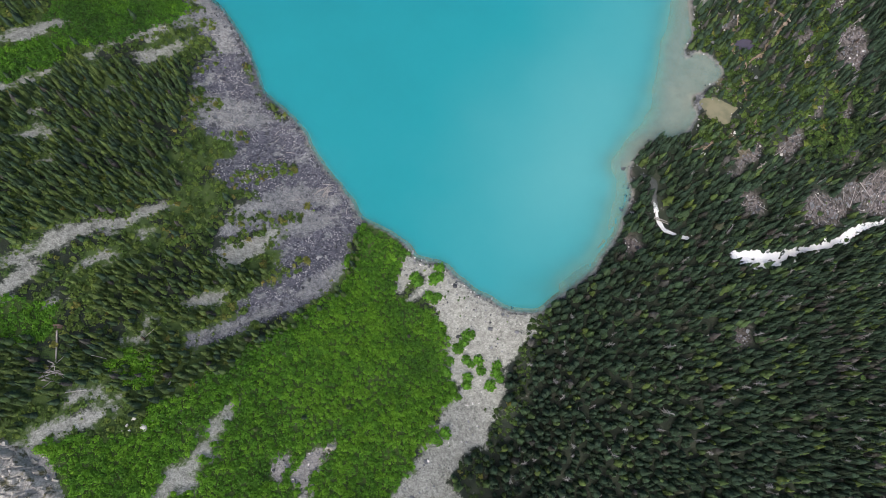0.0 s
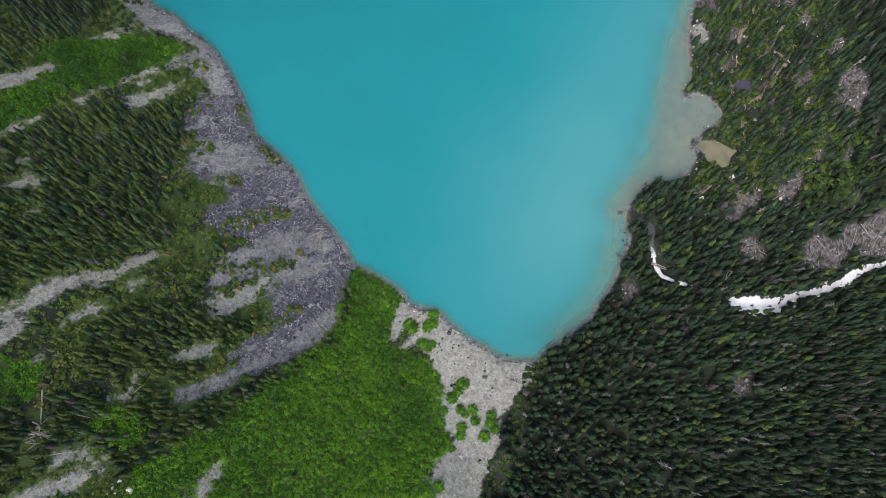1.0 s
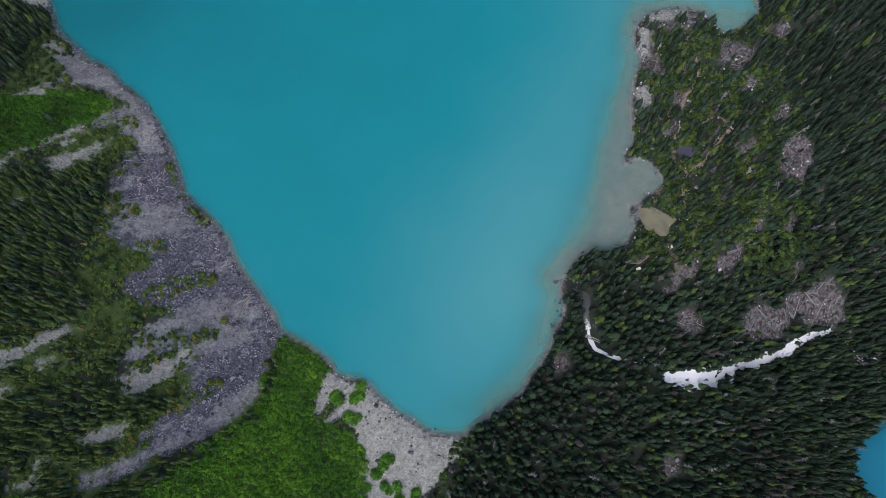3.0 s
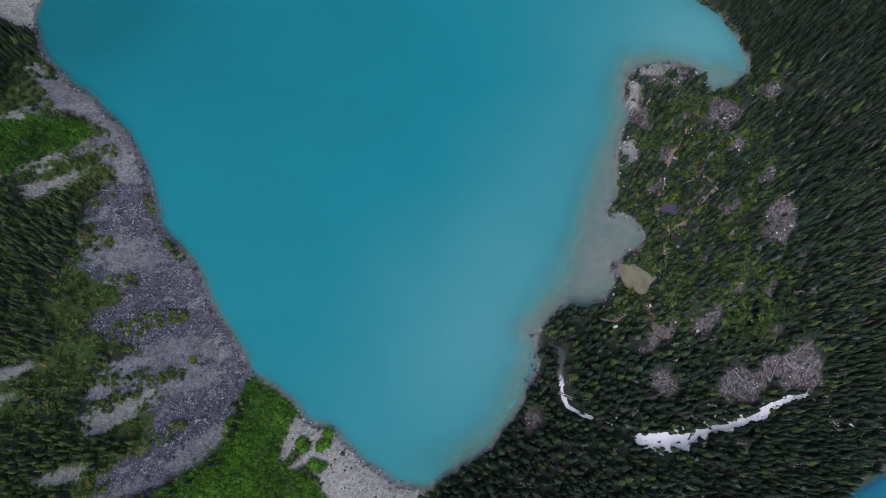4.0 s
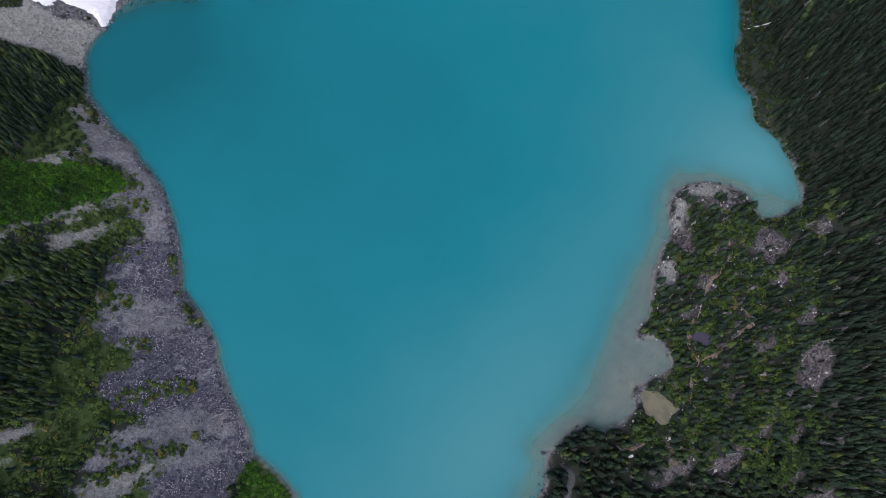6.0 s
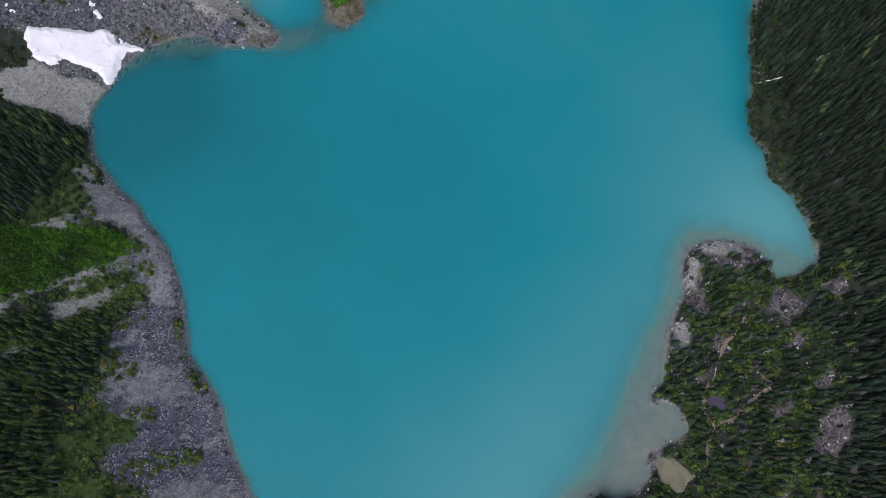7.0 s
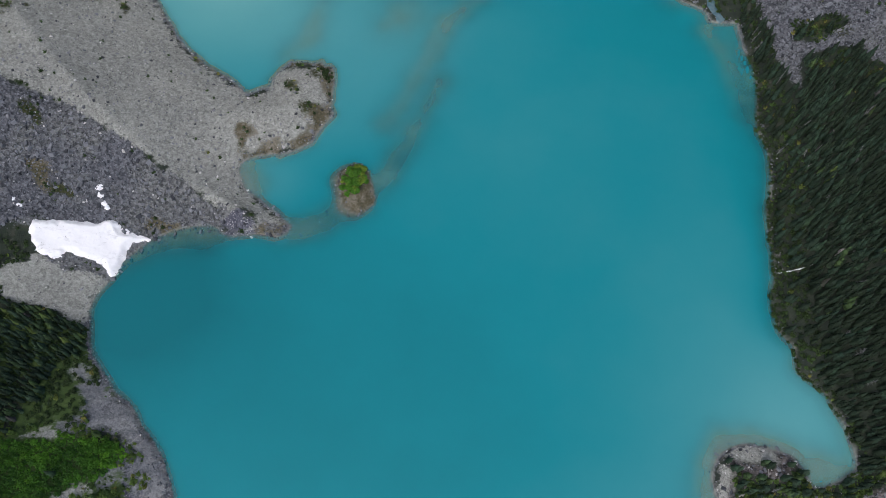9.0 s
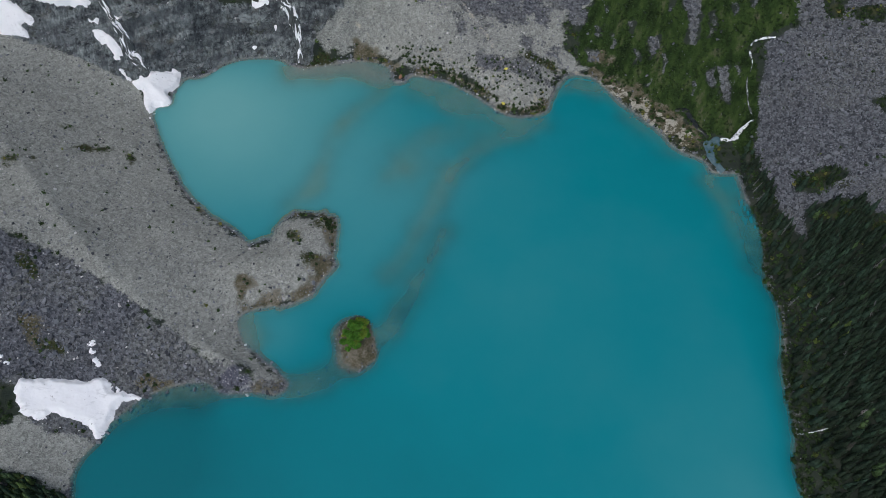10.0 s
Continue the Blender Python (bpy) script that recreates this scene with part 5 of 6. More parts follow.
tint = np.where(((d["bare"][keep] > -0.5) | (d["heath"][keep] > -1) | (d["brush"][keep] > 0)) & d["north"][keep], np.clip(0.1 * rng.normal(size=len(x)), 0, 0.3), tint)
tint = np.where(rng.uniform(size=len(x)) < np.where(d["meadow"][keep] > 0, 0.0, 0.05 + 0.12 * (d["heath"][keep] > 0) + 0.10 * (d["slate"][keep] > -6)), rng.uniform(0.8, 1.0, len(x)), tint)
tagged(new("low_shrubs", joined("low_shrubs", LOW_LEAVES, small_leafy, x, y, z - 0.08, rng.uniform(0, 6.28, len(x)), wide, wide * rng.uniform(0.7, 1.3, len(x)), tint, soft=True)),
       "patchy low green and olive shrubs on scree and meadow", "shrubs", kind="stuff")

# bushes that stand apart on the gravel and on the island
bush_kinds = []
for k, shade in enumerate([0.35, 0.5, 0.62, 0.9]):
    bv, bf = shrub_template(70, 400 + k)
    bush_kinds.append(mesh_of("foliage", bv, bf, LEAVES, {"tint": np.full(len(bv), shade)}))
scree_kinds = []
for k, shade in enumerate([0.42, 0.6, 0.78, 0.92]):
    bv, bf = shrub_template(70, 420 + k, 0.8)
    scree_kinds.append(mesh_of("foliage", bv, bf, LOW_LEAVES, {"tint": np.full(len(bv), shade)}))
stem_mesh = tapered("stem", [(0, 0, -0.1), (0.05, 0, 0.3), (0.1, 0.06, 0.7)], [0.08, 0.05, 0.02], 5, BARK)


def bush(px, py, radius, kind, label, kinds=bush_kinds):
    ob = tagged(new("bush"), label, "bush", "bushes on bare ground")
    ob.matrix_basis = pose(px, py, float(on_grid(HEIGHT, px, py)) - 0.05, 0, 0, rng.uniform(0, 360))
    part("stem", stem_mesh, ob)
    part("foliage", kinds[kind], ob, "", Matrix.Diagonal((radius, radius, radius * 0.9, 1)))


for px, py in BUSHES_ON_DELTA:
    for k in range(2):
        bush(px + 1.2 * rng.normal(), py + 1.2 * rng.normal(), rng.uniform(1.6, 2.6), int(rng.integers(0, 2)), "rounded bright green alder bush on pale gravel")
for px, py in BUSHES_ON_SCREE:
    bush(px, py, rng.uniform(1.2, 2.0), int(rng.choice([0, 1, 2, 3])), "round yellow-green bush on dark scree", scree_kinds)
for k in range(80):
    a, q = rng.uniform(0, 6.28), math.sqrt(rng.uniform(0, 1))
    px, py = ISLE[0] - 1.5 + 5.5 * q * math.cos(a), ISLE[1] + 2.0 + 8.5 * q * math.sin(a)
    if not (px > ISLE[0] + 1.5 and py < ISLE[1] + 2) and (py > ISLE[1] - 3 or k % 4 == 0):
        bush(px, py, rng.uniform(1.0, 1.9), int(rng.choice([0, 0, 0, 1, 3])), "low green shrub on the small lake island")

# stones
stones = [block_template(500 + k) for k in range(14)]
x, y = jittered(-290, 240, -78, 600, 1.2, 0.5)
d = land_at(x, y)
rim = (d["away"] > -1.5) & (d["away"] < 3.0) & ((d["west"] | d["north"]) | (rng.uniform(size=len(x)) < 0.35)) & (d["thicket"] < 0)
chance = np.where(d["rubble"] > 0, 0.62, np.where(d["scree"] > 0, 0.60, np.where(d["gravel"] > 0, np.where((x < -30) & (y < 215), 0.0, np.where(y > 260, 0.26, 0.11)), np.where(d["stone"] > 0, 0.5, np.where(d["slate"] > 0, 0.22, np.where(d["bedrock"] > 0, 0.10, 0.0))))))
chance = np.maximum(chance, 0.55 * rim) * (np.abs(y - 260) < 300)
chance = np.where((x > -15) & (d["north"]) & (d["scree"] > 0), 0.8, chance)
chance = np.where((x > -65) & (x < 40) & (y > 480) & (d["gravel"] > 0), 0.6, chance)
chance = np.where(d["meadow"] > 0, 0.03, chance)
chance = np.maximum(chance, 0.10 * d["camp"] * (d["away"] > 0))
isle_rim = off_line(x, y, [(ISLE[0] - 1, ISLE[1] + 4), (ISLE[0] + 1, ISLE[1] - 5)])
chance = np.maximum(chance, 0.8 * (np.abs(isle_rim - 8.5) < 1.6))
sunk = off_line(x, y, SHOALS[0][0])
chance = np.where((d["away"] < -0.5) & (sunk < 5.5), 0.30 * (0.6 + ripple(x, y, 7, 66)), chance)
chance = np.where(d["snow"] > 0, 0.0, chance)
keep = (rng.uniform(size=len(x)) < chance) & (d["stream"] > 1.0) & (np.hypot(x, y) < 700) & ((d["z"] > -0.8) | (d["rubble"] > 0)) | ((rng.uniform(size=len(x)) < 0.16) & (d["stream"] < 4.2) & (x > 84))
x, y, z = x[keep], y[keep], d["z"][keep]
size = 0.42 + 0.34 * rng.pareto(2.6, len(x))
size = np.minimum(size, 1.5) * np.where((d["gravel"][keep] > 0) & (d["north"][keep]), 0.75, 1.0) * np.where(d["scree"][keep] > 0, 1.25, 1.0) * np.where((x > 100) & (y > 400), 0.9, 1.0)
tint = rng.uniform(0.05, 0.95, len(x))
extra_x, extra_y = jittered(118, 200, 405, 558, 0.95, 0.5)
extra = land_at(extra_x, extra_y)
some = (extra["scree"] > 0) & (rng.uniform(size=len(extra_x)) < 0.85)
extra_size = np.minimum(0.45 + 0.28 * rng.pareto(2.5, int(some.sum())), 2.0)
pale = (rng.uniform(size=len(x)) < np.where(d["rubble"][keep] > 0, 0.06, np.where((x > 100) & (y < 240), 0.3, 0.0)) + np.where((y < 70) & (x < 45) & (d["slate"][keep] < -2), 0.22, np.where((y > 260) & (x < 20), np.where(d["scree"][keep] > 0, 0.03, 0.08), np.where((d["slate"][keep] > -3) | (x > 60), 0.0, 0.04)))) & (size < 1.3)
tagged(new("pale_stones", joined("pale_stones", PALE_ROCK, stones, x[pale], y[pale], z[pale] + size[pale] * 0.15, tint[pale] * 6.28, size[pale], size[pale], tint[pale])),
       "whitish stones strewn over the gravel flats", "stones", kind="stuff")
x, y, z = (np.concatenate([a[~pale], b[some]]) for a, b in ((x, extra_x), (y, extra_y), (z, extra["z"])))
size, tint = np.concatenate([size[~pale], extra_size]), np.concatenate([tint[~pale], rng.uniform(0.05, 0.95, len(extra_size))])
tagged(new("loose_stones", joined("loose_stones", ROCK, stones, x, y, z + size * 0.12, rng.uniform(0, 6.28, len(x)), size, size, tint)),
       "loose grey stones strewn over gravel and scree", "stones", kind="stuff")

# crags that break the headwall
x, y = jittered(-295, -95, 425, 560, 2.0, 0.5)
d = land_at(x, y)
keep = (d["bedrock"] > 0.5) & (d["snow"] < -1) & (off_line(x, y, FALL_WEST) > 3.5) & (off_line(x, y, FALL_MID) > 3.0) & (rng.uniform(size=len(x)) < 0.12 + 0.34 * blend(ripple(x + 0.4 * y, y - 0.5 * x, 14, 46), -0.1, 0.35))
x, y, z = x[keep], y[keep], d["z"][keep]
size = rng.uniform(0.6, 1.6, len(x)) + 0.5 * rng.pareto(3.0, len(x)).clip(0, 2.0)
tagged(new("headwall_crags", joined("headwall_crags", CRAG, [block_template(900 + k) for k in range(14)], x, y, z - size * 0.15, 0.6 + 0.6 * rng.normal(size=len(x)), size * 1.4, size * 0.75, rng.uniform(0, 1, len(x)))),
       "broken dark grey crags and ledges of the headwall", "rock", kind="stuff")

boulders = [mesh_of("boulder", *stone_template(600 + k, True), ROCK, None) for k in range(6)]
for me in boulders:
    me.polygons.foreach_set("use_smooth", np.zeros(len(me.polygons), bool))
x, y = jittered(-250, 200, -40, 560, 7.0, 0.5)
d = land_at(x, y)
chance = np.where(d["scree"] > 1, np.where((x > 100) & (y > 400), 0.03, np.where(x < 0, 0.025, 0.10)), np.where((d["gravel"] > 1) & (y > 270), 0.02, np.where((np.abs(d["away"] - 0.5) < 1.5) & (d["thicket"] < 0) & (d["slate"] < -4), 0.16, 0.0)))
chance = np.where((d["camp"] > 0.5) & (d["scree"] > -4), 0.12, chance)
keep = rng.uniform(size=len(x)) < chance
for px, py, pz in zip(x[keep], y[keep], d["z"][keep]):
    s = rng.uniform(1.1, 2.2)
    ob = tagged(new("boulder", boulders[int(rng.integers(0, 6))]), "angular grey boulder half sunk in loose stones", "boulder", "scattered boulders")
    ob.matrix_basis = pose(px, py, pz + s * 0.12, 15 * rng.normal(), 15 * rng.normal(), rng.uniform(0, 360)) @ Matrix.Diagonal((s, s, s * 0.9, 1))


# ---- running water ----
def stream(name, line, widths, lift, calm, label, cross=6, gaps=None, seed=0, braided=0.25):
    """A band of running water that follows the ground; calm 0 is white foam, 1 dark and smooth."""
    path = curve_through(line, 0.5 if gaps is not None else 1.2)
    n = len(path)
    u = np.linspace(0, 1, n)
    w = np.interp(u, np.linspace(0, 1, len(widths)), widths)
    c = np.interp(u, np.linspace(0, 1, len(calm)), calm)
    along = np.gradient(path, axis=0)
    along /= np.linalg.norm(along, axis=1)[:, None] + 1e-9
    normal = np.stack([-along[:, 1], along[:, 0]], -1)
    v = np.linspace(-0.5, 0.5, cross + 1)
    calmer = 1.0 if gaps is None else 0.4
    left = 1 + calmer * 0.5 * ripple(path[:, 0], path[:, 1], 4.0, 51) + calmer * 0.3 * ripple(path[:, 0], path[:, 1], 1.3, 55)
    right = 1 + calmer * 0.5 * ripple(path[:, 0], path[:, 1], 4.0, 56) + calmer * 0.3 * ripple(path[:, 0], path[:, 1], 1.3, 57)
    wob = np.where(v[None] < 0, left[:, None], right[:, None])
    px = path[:, :1] + normal[:, :1] * (w[:, None] * wob * v[None])
    py = path[:, 1:] + normal[:, 1:] * (w[:, None] * wob * v[None])
    pz = on_grid(HEIGHT, px, py)
    mid = on_grid(HEIGHT, path[:, 0], path[:, 1])[:, None]
    pz = (pz if gaps is not None else np.minimum(pz, mid + 0.8)) + lift + 0.12 * ripple(px, py, 1.6, 52) - 0.35 * (np.abs(v)[None] > 0.45)
    edge = np.abs(v)[None] * 2 * np.ones_like(px)
    calm_here = c[:, None] + 0.45 * edge ** 2 * (0.6 + 0.8 * ripple(px, py, 2.0, 53)) + 0.2 * ripple(px, py, 5.0, 54)
    keep = np.ones((n - 1, cross), bool)
    if gaps is not None:
        # torn into threads and pools, with bare rock between
        run = np.concatenate([[0], np.cumsum(np.hypot(*np.diff(path, axis=0).T))])[:, None] * np.ones_like(px)
        across = w[:, None] * v[None]
        torn = ripple(run * 0.34 + 40, across + 1.4 * ripple(run, across * 0 + 9, 5.0, 58 + seed), 1.0, 59 + seed, 2) + 0.9 * edge ** 3 - 0.12
        some = (torn[:-1, :-1] + torn[1:, :-1] + torn[:-1, 1:] + torn[1:, 1:]) / 4
        keep = some < gaps
        braid = ripple(run * 0.16 + 3, 1.0 * across + 1.6 * ripple(run, across * 0 + 4, 4.0, 64 + seed), 1.0, 65 + seed, 2)
        lace = np.abs(braid) if braided > 0.6 else blend(braid, -0.05, 0.35) * 0.3
        calm_here = calm_here * 0.5 + 0.35 * blend(torn, gaps - 0.35, gaps) + braided * blend(lace, 0.15, 0.42)
    return tagged(new(name, sheet_of(name, px, py, pz, keep, FOAM, {"calm": np.clip(calm_here, 0, 1)})), label, "stream", kind="structure")


stream("outlet_stream", OUTLET[1:5], [0.6, 3.0, 3.2, 2.6], 0.3, [0.95, 0.9, 0.6, 0.15], "shallow outlet stream running from the lake over dark stones")
stream("outlet_rapids", OUTLET[4:9], [1.8, 2.8, 2.4, 2.0, 1.0], 0.5, [0.3, 0.2, 0.25, 0.4, 0.6], "white rapids of the outlet stream between conifers", 14, 0.25, 15, 0.5)
stream("outlet_cascade", OUTLET[9:16], [4.0, 9.0, 11.5, 11.5, 10.0, 8.0, 7.0, 7.5, 6.5, 5.2, 4.4, 3.0], 0.9, [0.2, 0.1, 0.05, 0.12, 0.08, 0.2, 0.15, 0.25, 0.35], "broad white cascade pouring down the rocky gully", 34, 0.46, 0, 0.18)
stream("outlet_foot", OUTLET[15:], [1.2, 1.2, 1.5, 1.2, 1.2], 0.5, [0.7, 0.5, 0.3, 0.4, 0.4], "thin white stream reaching the lower lake", 8, 0.06, 17)
stream("cascade_arm", [(150, 72), (158, 76), (163, 79), (168, 77)], [1.0, 2.2, 1.8, 0.8], 0.9, [0.15, 0.05, 0.2, 0.4], "side arm of the white cascade")
stream("side_creek", CREEK_SIDE, [1.2, 1.0, 1.1, 0.6], 0.5, [0.2, 0.4, 0.3, 0.5], "thin white creek dropping into the lake", 8, 0.16, 19, 0.35)
stream("waterfall_west", FALL_WEST, [2.5, 4.5, 6.0, 7.0, 6.5, 6.5, 3.5], 1.2, [0.3, 0.2, 0.3, 0.2, 0.3], "broken white threads of meltwater over dark bedrock", 44, 0.36, 3, 0.9)
stream("waterfall_middle", FALL_MID, [3.5, 5.2, 5.6, 5.0, 4.4, 4.4, 5.5], 1.2, [0.3, 0.15, 0.2, 0.15, 0.25], "white braided meltwater falling over a grey cliff", 36, 0.36, 7, 0.8)
stream("waterfall_thread", [(-152, 506), (-146, 501), (-139, 497)], [1.4, 2.0, 1.6], 0.5, [0.3, 0.2, 0.3], "thin side thread of the meltwater fall", 5, 0.1, 9)
stream("inlet_stream", INLET[:8], [1.0, 2.0, 1.8, 1.2, 1.4, 1.6, 1.8, 1.8], 0.4, [0.3, 0.1, 0.3, 0.8, 0.95, 0.95, 0.8, 0.3], "narrow inlet stream through green meadow", 8, 0.12, 13, 0.45)
stream("inlet_rapids", INLET[7:11], [1.6, 2.6, 3.4, 2.4], 0.45, [0.1, 0.0, 0.0, 0.2], "white rapids of the inlet stream", 8, 0.3, 11)
stream("inlet_mouth", INLET[10:], [3.5, 6.5, 5.0, 3.2, 5.0], 0.35, [0.62, 0.7, 0.7, 0.75, 0.8], "slow blue-grey mouth of the inlet stream")
stream("dark_channel", DARK_POOL, [1.5, 3.0, 3.4, 1.8], 0.25, [1.0, 1.0, 1.0, 1.0], "dark still side channel in the meadow")


BLUE_MOUTH = Nodes("stream_mouth_water", 0.1, 0.4)
BLUE_MOUTH.colour(BLUE_MOUTH.mix(BLUE_MOUTH.edge(BLUE_MOUTH.noise(3, 4), 0.35, 0.7), (0.06, 0.115, 0.14), (0.11, 0.17, 0.19)))
BLACK_CHANNEL = Nodes("dark_channel_water", 0.08, 0.4)
BLACK_CHANNEL.colour(BLACK_CHANNEL.mix(BLACK_CHANNEL.edge(BLACK_CHANNEL.noise(2, 4), 0.4, 0.7), (0.012, 0.014, 0.014), (0.035, 0.038, 0.034)))
bpy.data.objects["inlet_mouth"].data.materials[0] = BLUE_MOUTH.mat
bpy.data.objects["dark_channel"].data.materials[0] = BLACK_CHANNEL.mat


def footpath(line, width, material, label):
    """A narrow trodden way laid on the ground."""
    path = curve_through(line, 1.0)
    path = path + 1.3 * np.stack([ripple(path[:, 0], path[:, 1], 5, 73), ripple(path[:, 0], path[:, 1], 5, 74)], -1)
    along = np.gradient(path, axis=0)
    along /= np.linalg.norm(along, axis=1)[:, None] + 1e-9
    normal = np.stack([-along[:, 1], along[:, 0]], -1)
    v = np.linspace(-0.5, 0.5, 5)
    w = width * (1 + 0.85 * ripple(path[:, 0], path[:, 1], 3.5, 75))[:, None]
    wob = w * v[None] * (1 + 0.3 * ripple(path[:, :1] + 9 * np.sign(v)[None], path[:, 1:], 1.6, 76))
    px, py = path[:, :1] + normal[:, :1] * wob, path[:, 1:] + normal[:, 1:] * wob
    pz = on_grid(HEIGHT, px, py) + 0.2 - 0.3 * (np.abs(v)[None] > 0.4)
    me = sheet_of("footpath", px, py, pz, np.ones((len(path) - 1, 4), bool), material, {})
    return tagged(new("footpath", me), label, "path", kind="structure")


for line in CAMP_PATHS:
    footpath(line, 0.45, DUST_PATH, "narrow trodden earth trail through the camp")
footpath(SCREE_PATHS[0], 0.4, SCREE_PATH, "faint pale track over the moraine")


def pool(outline, level, deep, label):
    ring = curve_through(outline, 1.2, True)
    me = bpy.data.meshes.new("pool_water")
    bm = bmesh.new()
    face = bm.faces.new([bm.verts.new((px, py, level)) for px, py in ring])
    if face.normal.z < 0:
        face.normal_flip()
    bmesh.ops.triangulate(bm, faces=[face])
    bm.to_mesh(me)
    bm.free()
    me.materials.append(deep)
    return tagged(new("pool_water", me), label, "pool", kind="structure")


def still_water(name, colour, other):
    n = Nodes(name, 0.08, 0.4)
    return n.colour(n.mix(n.edge(n.noise(5, 4), 0.35, 0.7), colour, other))


pool(POOLS[0][0], POOLS[0][1] + 0.02, still_water("silty_pool", (0.20, 0.19, 0.12), (0.14, 0.145, 0.09)), "shallow tan silty pool among shrubs")
pool(POOLS[1][0], POOLS[1][1] + 0.02, still_water("dark_pool", (0.085, 0.078, 0.115), (0.065, 0.060, 0.085)), "small dark purple-grey pool beside the trail")


# ---- snow ----
def snow_patch(outline, deep, label):
    """Old snow lying on the slope, thick in the middle, with a scalloped rim."""
    p = np.array(outline, float)
    gx, gy = np.meshgrid(np.arange(p[:, 0].min() - 2, p[:, 0].max() + 2, 0.5), np.arange(p[:, 1].min() - 2, p[:, 1].max() + 2, 0.5))
    inn = within(gx, gy, curve_through(outline, 1.5, True)) + min(1.0, deep) * (1.6 * ripple(gx, gy, 2.6, 61) + 2.0 * ripple(gx, gy, 8.0, 62))
    top = on_grid(HEIGHT, gx, gy) + np.clip(inn * 0.7, -0.5, deep) + 0.15 * ripple(gx, gy, 4.0, 63)
    some = inn > -0.5
    keep = some[:-1, :-1] & some[1:, 1:] & some[:-1, 1:] & some[1:, :-1]
    if keep.any():
        tagged(new("snow_patch", sheet_of("snow_patch", gx, gy, top, keep, SNOW, {})), label, "snow patch", "old snow patches")


snow_patch(SNOW_LOW, 1.6, "white old snow field reaching down to the lake")
snow_patch(SNOW_LAGOON, 1.4, "greyish old snow wedge at the foot of the waterfall")
snow_patch(SNOW_CHUTE, 1.0, "narrow snow tongue beside the waterfall")
snow_patch(SNOW_BENCH, 1.0, "bright snow patch on the bedrock bench")
snow_patch(SNOW_TOP, 0.8, "long thin snow patch on grey bedrock")
snow_patch(SNOW_SPOT, 0.8, "small snow remnant at the cliff foot")
snow_patch([(-236.5, 457.5), (-231, 459), (-231, 456.5), (-236, 455.5)], 0.7, "small snow remnant beside the fall")
snow_patch(SNOW_TOP_B, 0.8, "small snow remnant above the cliff")
for px, py, s in [(-162, 284, 1.1), (-160, 281, 1.0), (-158, 279.5, 0.9), (-163, 287, 1.0), (-190, 270, 1.4), (-193, 272, 1.0), (-143, 489, 1.2), (-146, 492, 1.0)]:
    snow_patch([(px - s, py - 0.6 * s), (px + 0.2 * s, py - s), (px + s, py), (px + 0.3 * s, py + s), (px - 0.8 * s, py + 0.7 * s)], 0.6, "small scrap of old snow on scree")


# ---- driftwood and fallen trunks ----
def log_mesh(seed, twigs=0):
    r = np.random.default_rng(seed)
    b = 0.04 * r.normal(size=4)
    return tapered("log", [(-0.5, 0, 0), (-0.2, b[0], b[1] * 0.3), (0.2, b[2], 0), (0.5, b[3], 0)], [1.0 / 16, 1.0 / 18, 1.0 / 24, 1.0 / 44], 6, DRIFTWOOD)


logs = [log_mesh(700 + k) for k in range(5)]
root_mesh = tapered("root_plate", [(-0.56, 0, 0), (-0.5, 0, 0)], [0.13, 0.09], 7, BARK)


def fallen(px, py, length, heading, label, group, rooted=False, girth=1.0, lift=0.1):
    c, s = math.cos(radians(heading)), math.sin(radians(heading))
    h0 = float(on_grid(HEIGHT, px - c * length / 2, py - s * length / 2))
    h1 = float(on_grid(HEIGHT, px + c * length / 2, py + s * length / 2))
    tilt = math.degrees(math.atan2(h1 - h0, length))
    ob = tagged(new("fallen_log"), label, "log", group)
    ob.matrix_basis = pose(px, py, (h0 + h1) / 2 + lift, 0, -tilt, heading)
    thick = girth * (1.6 if length < 6 else 1.0)
    part("trunk", logs[int(rng.integers(0, 5))], ob, "", Matrix.Diagonal((length, length * thick * 0.38, length * thick * 0.38, 1)))
    if rooted:
        part("root_plate", root_mesh, ob, "torn brown root plate", Matrix.Diagonal((length, length, length, 1)))


# driftwood jams along the west shore
x, y = jittered(-115, -36, 82, 200, 2.4, 0.5)
d = land_at(x, y)
jam = np.where((d["away"] > 0.6) & (d["away"] < 22) & ((d["fines"] > 0) | (d["slate"] > 0)), 0.5 * (1 - d["away"] / 30) * (0.5 + ripple(x, y, 9, 71)), 0.0)
pick = np.flatnonzero(rng.uniform(size=len(x)) < jam)[:300]
for i in pick:
    fallen(x[i], y[i], rng.uniform(1.5, 4.2), 35 + 30 * rng.normal(), "short bleached driftwood log on dark shore scree", "driftwood on the west shore")
for k in range(14):
    fallen(-51 + 1.6 * rng.normal(), 94.5 + 1.4 * rng.normal(), rng.uniform(3, 5.5), 60 + 25 * rng.normal(), "bleached log in a shore driftwood pile", "driftwood on the west shore", girth=1.15, lift=0.2 + 0.25 * rng.uniform())
